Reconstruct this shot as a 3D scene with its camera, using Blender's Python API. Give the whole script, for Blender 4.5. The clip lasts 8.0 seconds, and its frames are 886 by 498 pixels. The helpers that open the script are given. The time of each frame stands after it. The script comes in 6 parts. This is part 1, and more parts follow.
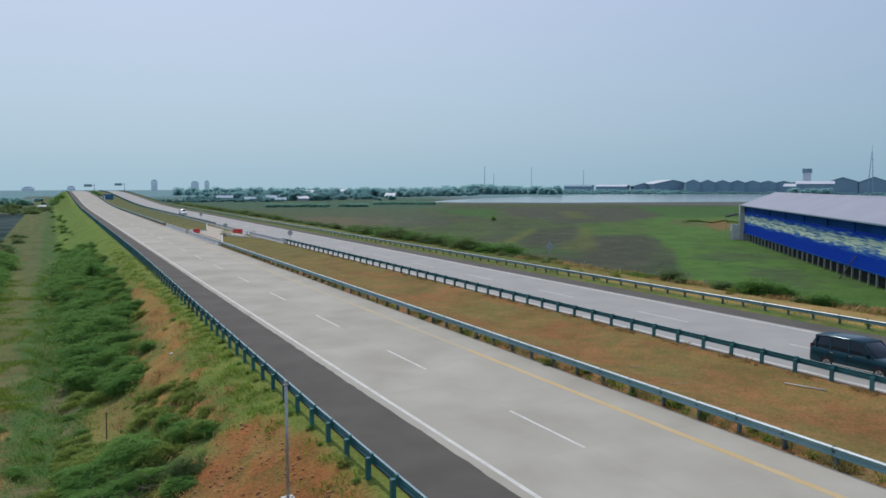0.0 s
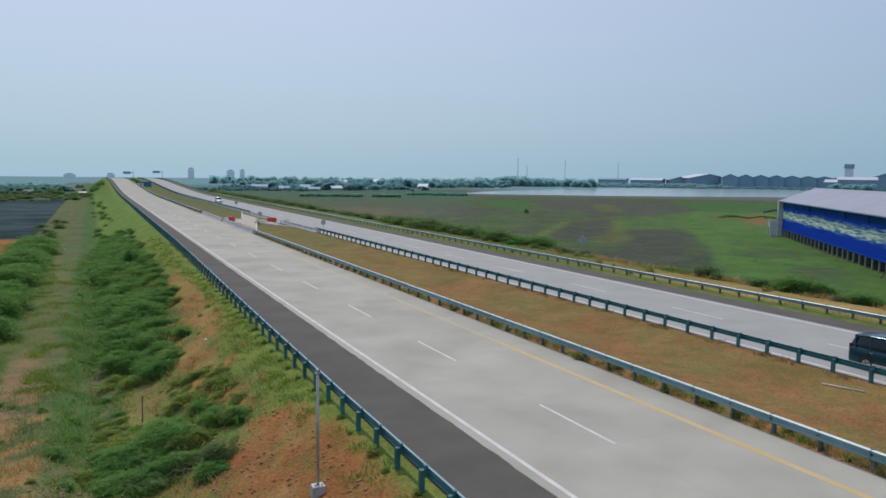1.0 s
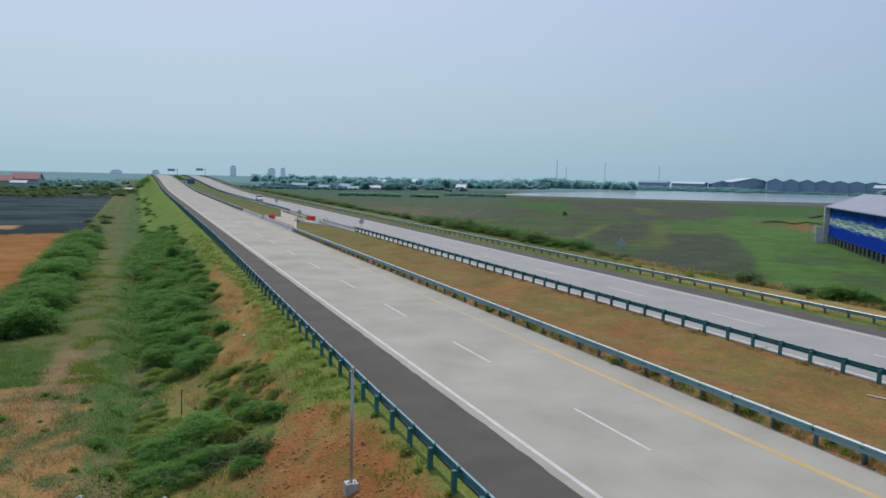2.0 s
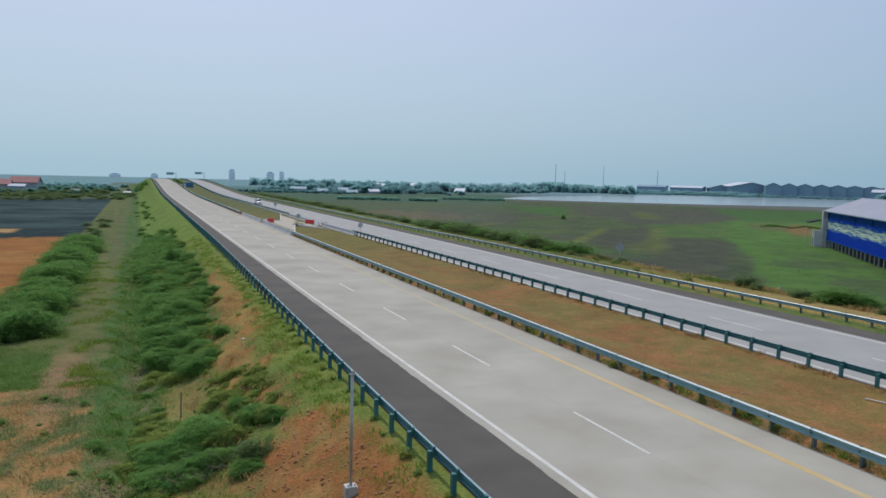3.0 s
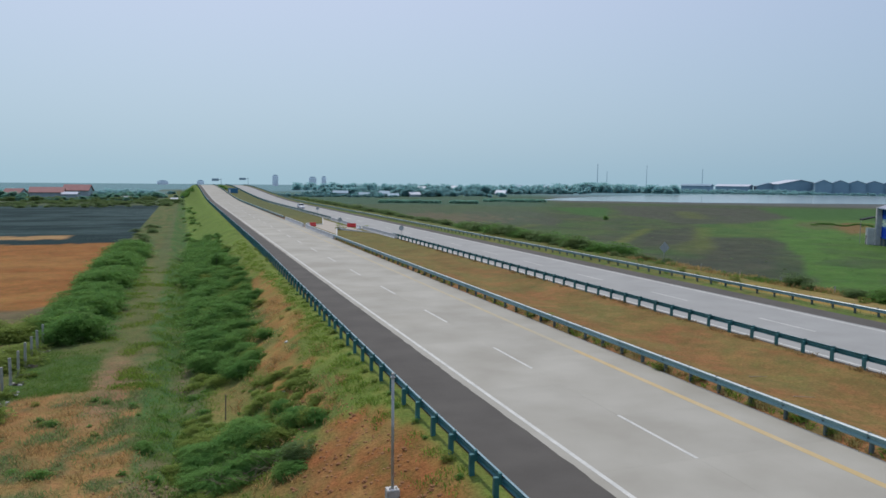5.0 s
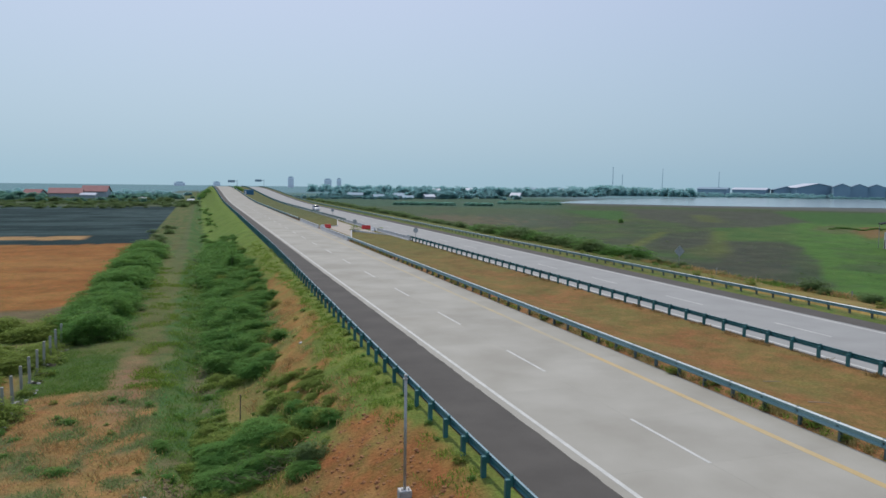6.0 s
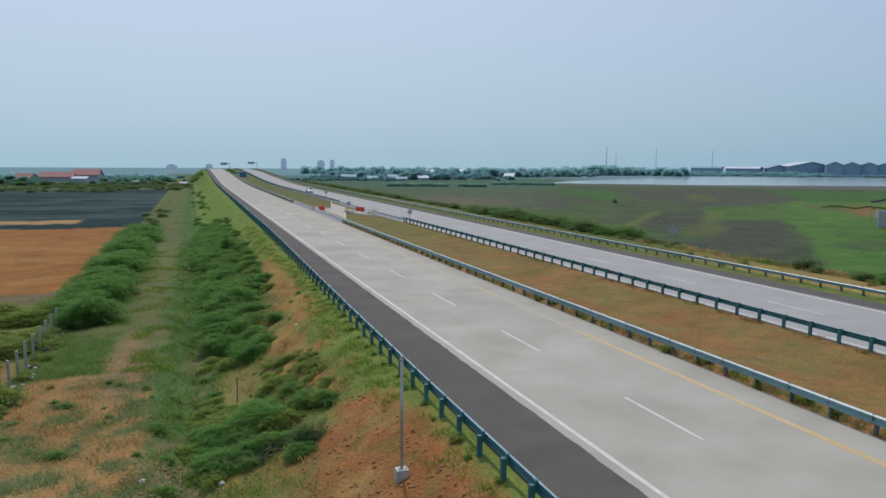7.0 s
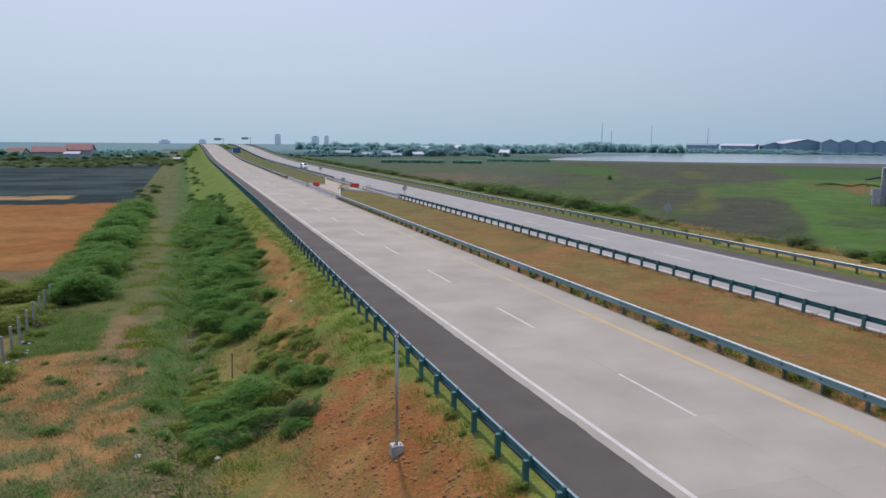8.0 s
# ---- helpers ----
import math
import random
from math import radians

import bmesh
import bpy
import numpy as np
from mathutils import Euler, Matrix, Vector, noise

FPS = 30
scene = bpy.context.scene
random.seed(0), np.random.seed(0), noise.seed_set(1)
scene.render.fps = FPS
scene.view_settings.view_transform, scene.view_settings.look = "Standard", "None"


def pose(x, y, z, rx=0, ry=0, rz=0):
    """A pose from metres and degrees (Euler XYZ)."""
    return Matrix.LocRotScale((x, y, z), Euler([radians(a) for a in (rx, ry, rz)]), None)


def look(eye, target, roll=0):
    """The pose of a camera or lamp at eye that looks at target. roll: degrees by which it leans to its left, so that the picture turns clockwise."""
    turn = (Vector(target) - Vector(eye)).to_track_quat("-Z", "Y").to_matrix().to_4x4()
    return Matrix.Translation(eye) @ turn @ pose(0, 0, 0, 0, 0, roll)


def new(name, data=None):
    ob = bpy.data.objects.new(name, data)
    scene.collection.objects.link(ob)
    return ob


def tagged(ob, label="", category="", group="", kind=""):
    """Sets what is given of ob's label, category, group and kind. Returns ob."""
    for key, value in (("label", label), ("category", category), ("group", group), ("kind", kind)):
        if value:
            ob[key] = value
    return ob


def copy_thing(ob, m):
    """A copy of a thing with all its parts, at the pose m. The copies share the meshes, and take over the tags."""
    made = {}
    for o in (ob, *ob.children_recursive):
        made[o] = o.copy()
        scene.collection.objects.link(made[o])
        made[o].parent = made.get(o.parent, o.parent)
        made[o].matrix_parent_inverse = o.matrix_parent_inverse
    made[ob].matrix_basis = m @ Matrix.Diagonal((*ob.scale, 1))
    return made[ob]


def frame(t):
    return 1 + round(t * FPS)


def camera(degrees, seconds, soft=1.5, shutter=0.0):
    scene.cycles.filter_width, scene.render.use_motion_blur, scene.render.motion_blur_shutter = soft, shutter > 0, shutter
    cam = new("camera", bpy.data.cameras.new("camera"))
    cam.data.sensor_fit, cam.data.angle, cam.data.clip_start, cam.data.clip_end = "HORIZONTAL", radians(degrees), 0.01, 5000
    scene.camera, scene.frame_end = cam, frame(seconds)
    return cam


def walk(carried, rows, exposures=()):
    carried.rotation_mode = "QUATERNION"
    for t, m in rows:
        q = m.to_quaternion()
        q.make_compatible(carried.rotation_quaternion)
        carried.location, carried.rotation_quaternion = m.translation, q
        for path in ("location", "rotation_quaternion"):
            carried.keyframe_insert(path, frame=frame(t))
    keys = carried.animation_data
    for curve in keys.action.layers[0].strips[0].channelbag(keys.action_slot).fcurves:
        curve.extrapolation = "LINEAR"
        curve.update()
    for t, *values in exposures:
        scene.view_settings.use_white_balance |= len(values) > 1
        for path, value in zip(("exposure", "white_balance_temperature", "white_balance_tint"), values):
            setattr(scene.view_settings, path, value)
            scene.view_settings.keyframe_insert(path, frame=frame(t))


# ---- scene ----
cam = camera(62.0, 8.0, 1.6)
PATH = [
    (0, (-16.825, -0.718, 9.57), (-15.893, 1.043, 9.396), -0.0),
    (0.3, (-16.829, -0.697, 9.567), (-15.895, 1.063, 9.391), 0.1),
    (0.5, (-16.833, -0.708, 9.565), (-15.901, 1.052, 9.385), 0.3),
    (0.7, (-16.844, -0.683, 9.581), (-15.946, 1.093, 9.39), 0.8),
    (1, (-16.827, -0.674, 9.593), (-15.973, 1.123, 9.395), 0.7),
    (1.3, (-16.804, -0.66, 9.602), (-16.019, 1.169, 9.402), -0.2),
    (1.5, (-16.798, -0.641, 9.61), (-16.029, 1.191, 9.381), -0.4),
    (1.7, (-16.791, -0.658, 9.602), (-16.029, 1.177, 9.373), -0.5),
    (2, (-16.803, -0.683, 9.599), (-16.041, 1.155, 9.401), 1.4),
    (2.2, (-16.804, -0.705, 9.595), (-16.038, 1.133, 9.408), 1.7),
    (3.3, (-16.886, -0.783, 9.606), (-16.12, 1.055, 9.418), 1.4),
    (3.5, (-16.873, -0.8, 9.612), (-16.103, 1.037, 9.424), 1.5),
    (4, (-16.845, -0.748, 9.599), (-16.068, 1.084, 9.406), 0.8),
    (4.5, (-16.776, -0.571, 9.558), (-16.038, 1.278, 9.369), 0.8),
    (4.7, (-16.768, -0.541, 9.55), (-16.048, 1.315, 9.361), 0.9),
    (5, (-16.746, -0.579, 9.547), (-16.085, 1.299, 9.364), 0.6),
    (5.2, (-16.737, -0.648, 9.551), (-16.101, 1.239, 9.369), 0.6),
    (6.3, (-16.793, -0.763, 9.584), (-16.169, 1.129, 9.41), 0.8),
    (6.5, (-16.821, -0.805, 9.59), (-16.193, 1.086, 9.419), 0.7),
    (6.8, (-16.82, -0.848, 9.599), (-16.183, 1.039, 9.417), 0.7),
    (7, (-16.808, -0.817, 9.6), (-16.17, 1.064, 9.372), 0.4),
    (7.2, (-16.787, -0.746, 9.61), (-16.15, 1.131, 9.345), 0.1),
    (7.5, (-16.798, -0.719, 9.616), (-16.158, 1.152, 9.32), 0.6),
    (7.7, (-16.803, -0.745, 9.594), (-16.159, 1.126, 9.302), 0.8),
    (8, (-16.794, -0.721, 9.592), (-16.144, 1.149, 9.301), 0.6),
]
walk(cam, [(t, look(eye, target, roll)) for t, eye, target, roll in PATH],
     [(0, 0.0, 6500, 10), (7.0, 0.0, 6500, 10), (7.5, 0.03, 6600, 19), (8.0, 0.07, 6650, 20)])

# ---- world, sun ----
world = bpy.data.worlds.new("hazy_sky")
scene.world = world
world.use_nodes = True
wn, wl = world.node_tree.nodes, world.node_tree.links
SUN_AZ, SUN_EL = radians(9), radians(56)
GLOW_AZ = radians(-12)
sky = wn.new("ShaderNodeTexSky")
sky.sky_type = "NISHITA"
sky.sun_disc = False
sky.sun_elevation, sky.sun_rotation = SUN_EL, SUN_AZ
sky.dust_density, sky.air_density, sky.ozone_density = 4.0, 1.4, 2.0
# a thick veil of haze: pale blue low down, faintly lilac higher up
wtc = wn.new("ShaderNodeTexCoord")
wsep = wn.new("ShaderNodeSeparateXYZ")
wl.new(wtc.outputs["Generated"], wsep.inputs[0])
veil = wn.new("ShaderNodeValToRGB")
ve = veil.color_ramp.elements
ve[0].position, ve[0].color = 0.0, (3.7, 5.72, 7.08, 1)
ve[1].position, ve[1].color = 0.32, (5.3, 6.14, 8.58, 1)
wl.new(wsep.outputs["Z"], veil.inputs[0])
# the haze is brighter over the land to the left and ahead, duller over the lake
side = wn.new("ShaderNodeVectorMath")
side.operation = "DOT_PRODUCT"
side.inputs[1].default_value = (math.sin(GLOW_AZ), math.cos(GLOW_AZ), 0.0)
wl.new(wtc.outputs["Generated"], side.inputs[0])
glow = wn.new("ShaderNodeMapRange")
glow.inputs[1].default_value, glow.inputs[2].default_value = 0.2, 1.0
wl.new(side.outputs["Value"], glow.inputs[0])
tint = wn.new("ShaderNodeMix")
tint.data_type = "RGBA"
tint.inputs[6].default_value, tint.inputs[7].default_value = (0.755, 0.80, 0.84, 1), (1.1, 1.06, 1.035, 1)
wl.new(glow.outputs[0], tint.inputs[0])
lit = wn.new("ShaderNodeVectorMath")
lit.operation = "MULTIPLY"
wl.new(veil.outputs[0], lit.inputs[0])
wl.new(tint.outputs[2], lit.inputs[1])
blend = wn.new("ShaderNodeMix")
blend.data_type = "RGBA"
blend.inputs[0].default_value = 0.86
wl.new(sky.outputs[0], blend.inputs[6])
wl.new(lit.outputs[0], blend.inputs[7])
bg = wn["Background"]
bg.inputs[1].default_value = 0.1
wl.new(blend.outputs[2], bg.inputs[0])

sun = new("sun", bpy.data.lights.new("sun", "SUN"))
sun.data.energy, sun.data.angle, sun.data.color = 1.8, radians(2.5), (1.0, 0.95, 0.86)
sun.matrix_world = look((math.sin(SUN_AZ) * math.cos(SUN_EL) * 100, math.cos(SUN_AZ) * math.cos(SUN_EL) * 100, math.sin(SUN_EL) * 100), (0, 0, 0))


# ---- materials ----
def mat(name, c1, c2, size=1.0, rough=0.8, metal=0.0, bump=0.15, fine=0.06, vary=0.0, attr="", leaf=False, spec=0.5, grainy=0.22):
    """Two-scale surface: c1 and c2 mixed by patches of about `size` metres, grain of about `fine` metres, and vary by object."""
    m = bpy.data.materials.new(name)
    m.use_nodes = True
    n, l = m.node_tree.nodes, m.node_tree.links
    b = n["Principled BSDF"]
    geo = n.new("ShaderNodeNewGeometry")
    big = n.new("ShaderNodeTexNoise")
    big.inputs["Scale"].default_value, big.inputs["Detail"].default_value = 1 / size, 5
    small = n.new("ShaderNodeTexNoise")
    small.inputs["Scale"].default_value, small.inputs["Detail"].default_value = 1 / fine, 3
    for t in (big, small):
        l.new(geo.outputs["Position"], t.inputs["Vector"])
    ramp = n.new("ShaderNodeMapRange")
    ramp.inputs[1].default_value, ramp.inputs[2].default_value = 0.32, 0.68
    l.new(big.outputs[0], ramp.inputs[0])
    mix = n.new("ShaderNodeMix")
    mix.data_type = "RGBA"
    mix.inputs[6].default_value, mix.inputs[7].default_value = (*c1, 1), (*c2, 1)
    l.new(ramp.outputs[0], mix.inputs[0])
    col = mix.outputs[2]
    if attr:
        at = n.new("ShaderNodeAttribute")
        at.attribute_name = attr
        mul = n.new("ShaderNodeMix")
        mul.data_type, mul.blend_type = "RGBA", "MULTIPLY"
        mul.inputs[0].default_value = 1.0
        l.new(at.outputs["Color"], mul.inputs[6])
        l.new(col, mul.inputs[7])
        col = mul.outputs[2]
    hsv = n.new("ShaderNodeHueSaturation")
    if attr:
        # broad mottling of the ground, a few metres across, with ragged edges
        wide = n.new("ShaderNodeTexNoise")
        wide.inputs["Scale"].default_value, wide.inputs["Detail"].default_value, wide.inputs["Roughness"].default_value = 0.22, 8, 0.72
        l.new(geo.outputs["Position"], wide.inputs["Vector"])
        tone = n.new("ShaderNodeMapRange")
        tone.inputs[1].default_value, tone.inputs[2].default_value = 0.3, 0.7
        tone.inputs[3].default_value, tone.inputs[4].default_value = 0.74, 1.26
        l.new(wide.outputs[0], tone.inputs[0])
        mot = n.new("ShaderNodeVectorMath")
        mot.operation = "SCALE"
        l.new(col, mot.inputs[0])
        l.new(tone.outputs[0], mot.inputs["Scale"])
        col = mot.outputs[0]
    grain = n.new("ShaderNodeMapRange")
    grain.inputs[3].default_value, grain.inputs[4].default_value = 1 - grainy, 1 + grainy
    l.new(small.outputs[0], grain.inputs[0])
    val = grain.outputs[0]
    if vary:
        info = n.new("ShaderNodeNewGeometry" if leaf else "ShaderNodeObjectInfo")
        vr = n.new("ShaderNodeMapRange")
        vr.inputs[3].default_value, vr.inputs[4].default_value = 1 - vary, 1 + vary
        l.new(info.outputs["Random Per Island" if leaf else "Random"], vr.inputs[0])
        pr = n.new("ShaderNodeMath")
        pr.operation = "MULTIPLY"
        l.new(val, pr.inputs[0])
        l.new(vr.outputs[0], pr.inputs[1])
        val = pr.outputs[0]
    l.new(val, hsv.inputs["Value"])
    l.new(col, hsv.inputs["Color"])
    l.new(hsv.outputs[0], b.inputs["Base Color"])
    b.inputs["Roughness"].default_value, b.inputs["Metallic"].default_value = rough, metal
    b.inputs["Specular IOR Level"].default_value = spec
    if bump:
        bp = n.new("ShaderNodeBump")
        bp.inputs["Strength"].default_value, bp.inputs["Distance"].default_value = bump, fine
        l.new(small.outputs[0], bp.inputs["Height"])
        l.new(bp.outputs[0], b.inputs["Normal"])
    if leaf:
        tr = n.new("ShaderNodeBsdfTranslucent")
        l.new(hsv.outputs[0], tr.inputs["Color"])
        ms = n.new("ShaderNodeMixShader")
        ms.inputs[0].default_value = 0.5
        l.new(b.outputs[0], ms.inputs[1])
        l.new(tr.outputs[0], ms.inputs[2])
        l.new(ms.outputs[0], n["Material Output"].inputs["Surface"])
    return m


M_GROUND = mat("earth_and_grass", (0.82, 0.96, 0.82), (1.17, 1.04, 1.06), 0.75, 0.95, bump=0.6, fine=0.13, attr="cover", spec=0.1, grainy=0.55)
M_CONC = mat("road_concrete", (0.36, 0.333, 0.27), (0.45, 0.422, 0.35), 4.2, 0.85, bump=0.02, fine=0.03, vary=0.045, spec=0.25)
M_CONC_FAR = mat("road_concrete_plain", (0.332, 0.324, 0.296), (0.38, 0.372, 0.34), 3.0, 0.85, bump=0.02, fine=0.03, spec=0.25)
M_CROSS = mat("dusty_beige_paving", (0.42, 0.365, 0.29), (0.5, 0.44, 0.36), 3.0, 0.9, bump=0.05, fine=0.04, spec=0.2)
M_ASPH = mat("worn_asphalt", (0.096, 0.086, 0.073), (0.122, 0.11, 0.093), 2.5, 0.9, bump=0.2, fine=0.03, spec=0.25)
M_WHITE = mat("worn_white_marking", (0.53, 0.52, 0.46), (0.69, 0.67, 0.6), 0.8, 0.7, bump=0.05)
M_YELLOW = mat("faded_yellow_marking", (0.54, 0.39, 0.17), (0.56, 0.43, 0.23), 1.2, 0.75, bump=0.05)
M_YELLOW_FAINT = mat("faint_yellow_marking", (0.43, 0.385, 0.28), (0.5, 0.41, 0.24), 1.6, 0.8, bump=0.05)
M_TEAL = mat("teal_painted_steel", (0.032, 0.15, 0.155), (0.055, 0.195, 0.2), 0.7, 0.45, 0.2, bump=0.05, vary=0.15)
M_TEAL_BEAM = mat("teal_rail_steel", (0.042, 0.175, 0.19), (0.07, 0.225, 0.24), 1.6, 0.38, 0.25, bump=0.03, vary=0.08)
M_SLATE = mat("dull_slate_steel", (0.075, 0.11, 0.11), (0.12, 0.15, 0.145), 0.5, 0.6, 0.2, bump=0.05, vary=0.2)
M_GALV = mat("galvanised_rail_steel", (0.14, 0.265, 0.27), (0.2, 0.32, 0.325), 1.6, 0.5, 0.15, bump=0.03, vary=0.08)
# glint of sun and sky on the rail tops, painted as lighter steel
M_EDGE = mat("zinc_top_glint", (0.5, 0.56, 0.55), (0.6, 0.66, 0.65), 1.0, 0.45, 0.2, bump=0.0)
M_EDGE_TEAL = mat("teal_top_glint", (0.22, 0.34, 0.36), (0.3, 0.42, 0.44), 1.0, 0.45, 0.2, bump=0.0)
M_GREY = mat("grey_concrete", (0.33, 0.32, 0.28), (0.45, 0.44, 0.39), 0.4, 0.9, bump=0.3, fine=0.04)
M_PALE = mat("pale_weathered_concrete", (0.42, 0.42, 0.41), (0.54, 0.54, 0.52), 0.8, 0.85, bump=0.2, fine=0.04)
M_POLE = mat("weathered_grey_pole", (0.34, 0.34, 0.31), (0.44, 0.44, 0.41), 0.3, 0.5, 0.4, bump=0.05)
M_RED = mat("red_plastic", (0.62, 0.03, 0.03), (0.7, 0.05, 0.04), 0.4, 0.45, bump=0.02)
M_WPLAST = mat("white_plastic", (0.7, 0.7, 0.68), (0.8, 0.8, 0.78), 0.4, 0.5, bump=0.02)
M_LEAF = mat("fine_green_leaves", (0.135, 0.295, 0.075), (0.21, 0.36, 0.092), 1.4, 0.8, bump=0, fine=0.3, vary=0.26, leaf=True, spec=0.06)
M_LEAF_D = mat("dark_scrub_leaves", (0.145, 0.235, 0.09), (0.22, 0.29, 0.11), 2.5, 0.8, bump=0, fine=0.3, vary=0.3, leaf=True, spec=0.06)
M_LEAF_Y = mat("yellow_green_leaves", (0.23, 0.31, 0.07), (0.29, 0.36, 0.09), 1.2, 0.8, bump=0, fine=0.3, vary=0.26, leaf=True, spec=0.06)
# distance haze is mixed into the next two leaf colours
M_LEAF_FAR = mat("haze_tinted_leaves", (0.26, 0.48, 0.37), (0.32, 0.54, 0.43), 12, 0.9, bump=0, fine=3.0, vary=0.08, leaf=True, spec=0.0)
M_LEAF_HAZE = mat("haze_paled_leaves", (0.36, 0.59, 0.58), (0.42, 0.65, 0.64), 12, 0.9, bump=0, fine=3.0, vary=0.08, leaf=True, spec=0.0)
M_BLADE = mat("grass_blades", (0.28, 0.2, 0.08), (0.4, 0.26, 0.12), 3.0, 0.7, bump=0, fine=0.3, vary=0.35, leaf=True, spec=0.1)
M_BARK = mat("grey_brown_bark", (0.1, 0.08, 0.06), (0.16, 0.13, 0.1), 0.2, 0.9, bump=0.4, fine=0.03)
M_WATER = mat("still_pale_water", (0.24, 0.31, 0.31), (0.33, 0.39, 0.38), 60, 0.12, bump=0.0, spec=0.6)
M_NAVY = mat("dark_blue_sheet", (0.004, 0.05, 0.2), (0.006, 0.065, 0.26), 3.0, 0.7, bump=0.05, vary=0.1, spec=0.06)
M_CABIN = mat("blue_box_sheet", (0.03, 0.14, 0.24), (0.04, 0.165, 0.28), 3.0, 0.6, bump=0.02)
# paled for haze, and to offset the shaded side of the towers
M_TOWER = mat("haze_paled_tower_wall", (0.8, 0.85, 0.88), (0.84, 0.88, 0.91), 20, 0.8, bump=0)
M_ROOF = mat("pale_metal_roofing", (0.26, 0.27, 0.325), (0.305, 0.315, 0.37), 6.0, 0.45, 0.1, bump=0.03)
M_DARK = mat("near_black_paint", (0.012, 0.014, 0.018), (0.02, 0.022, 0.026), 1.0, 0.9, bump=0.1)
# distance haze is mixed into the next wall and roof colours
M_FARWALL = mat("haze_tinted_wall", (0.21, 0.31, 0.38), (0.25, 0.35, 0.42), 20, 0.8, bump=0)
M_FARROOF = mat("haze_tinted_roof", (0.19, 0.3, 0.37), (0.23, 0.34, 0.41), 20, 0.7, bump=0)
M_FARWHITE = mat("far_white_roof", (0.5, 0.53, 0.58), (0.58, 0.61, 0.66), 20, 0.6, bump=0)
M_TILE = mat("red_clay_roof", (0.33, 0.16, 0.145), (0.38, 0.19, 0.165), 3, 0.85, bump=0.1)
# house walls greyed towards blue, haze put into their colour
M_PLASTER = mat("haze_greyed_plaster", (0.29, 0.36, 0.38), (0.35, 0.42, 0.44), 3, 0.9, bump=0.1)
M_CAR = mat("dark_blue_black_paint", (0.009, 0.05, 0.066), (0.012, 0.06, 0.08), 2.0, 0.2, 0.35, bump=0)
M_CARW = mat("white_car_paint", (0.75, 0.76, 0.77), (0.8, 0.81, 0.82), 2.0, 0.25, bump=0)
M_GLASS = mat("tinted_glass", (0.006, 0.016, 0.026), (0.008, 0.02, 0.03), 2.0, 0.08, bump=0, spec=0.35)
M_TYRE = mat("black_rubber", (0.02, 0.02, 0.02), (0.03, 0.03, 0.03), 0.2, 0.85, bump=0.1)
M_TAIL = mat("dark_red_lamp_lens", (0.2, 0.012, 0.012), (0.26, 0.016, 0.016), 0.2, 0.15, bump=0, spec=0.6)
M_RIM = mat("alloy", (0.5, 0.5, 0.5), (0.6, 0.6, 0.6), 0.2, 0.3, 0.9, bump=0)
M_CHROME = mat("chrome", (0.75, 0.75, 0.76), (0.8, 0.8, 0.81), 0.2, 0.12, 1.0, bump=0)
M_LAMP = mat("clear_lamp_lens", (0.55, 0.57, 0.6), (0.65, 0.67, 0.7), 0.2, 0.1, bump=0, spec=0.8)
M_KERB = mat("white_kerb_paint", (0.5, 0.5, 0.48), (0.64, 0.64, 0.62), 0.8, 0.8, bump=0.1, fine=0.04)
M_PLATE = mat("dull_sign_back", (0.33, 0.36, 0.35), (0.4, 0.43, 0.42), 0.5, 0.7, 0.1, bump=0.02)
M_BRUSH = mat("dry_brown_branches", (0.15, 0.12, 0.07), (0.26, 0.22, 0.13), 0.5, 0.9, bump=0.1, fine=0.03)
M_BONE = mat("bleached_wood", (0.36, 0.28, 0.18), (0.46, 0.37, 0.25), 0.2, 0.9, bump=0.1, fine=0.02)
M_PVC = mat("dusty_white_pipe", (0.56, 0.53, 0.46), (0.66, 0.63, 0.56), 0.3, 0.6, bump=0.03)
# dark colour painted for the shade in hollows by the fence posts
M_HOLLOW_SHADE = mat("painted_hollow_shade", (0.06, 0.05, 0.035), (0.1, 0.08, 0.055), 0.3, 0.95, bump=0.3, fine=0.05)
M_STONE = mat("pale_stone", (0.55, 0.53, 0.48), (0.68, 0.66, 0.62), 0.1, 0.9, bump=0.3, fine=0.03)
M_CRUMB = mat("crumbled_soil", (0.3, 0.135, 0.055), (0.38, 0.19, 0.08), 0.6, 0.95, bump=0.2, fine=0.05)
M_CLOD = mat("red_brown_soil", (0.25, 0.105, 0.04), (0.31, 0.14, 0.055), 0.2, 0.95, bump=0.4, fine=0.05)


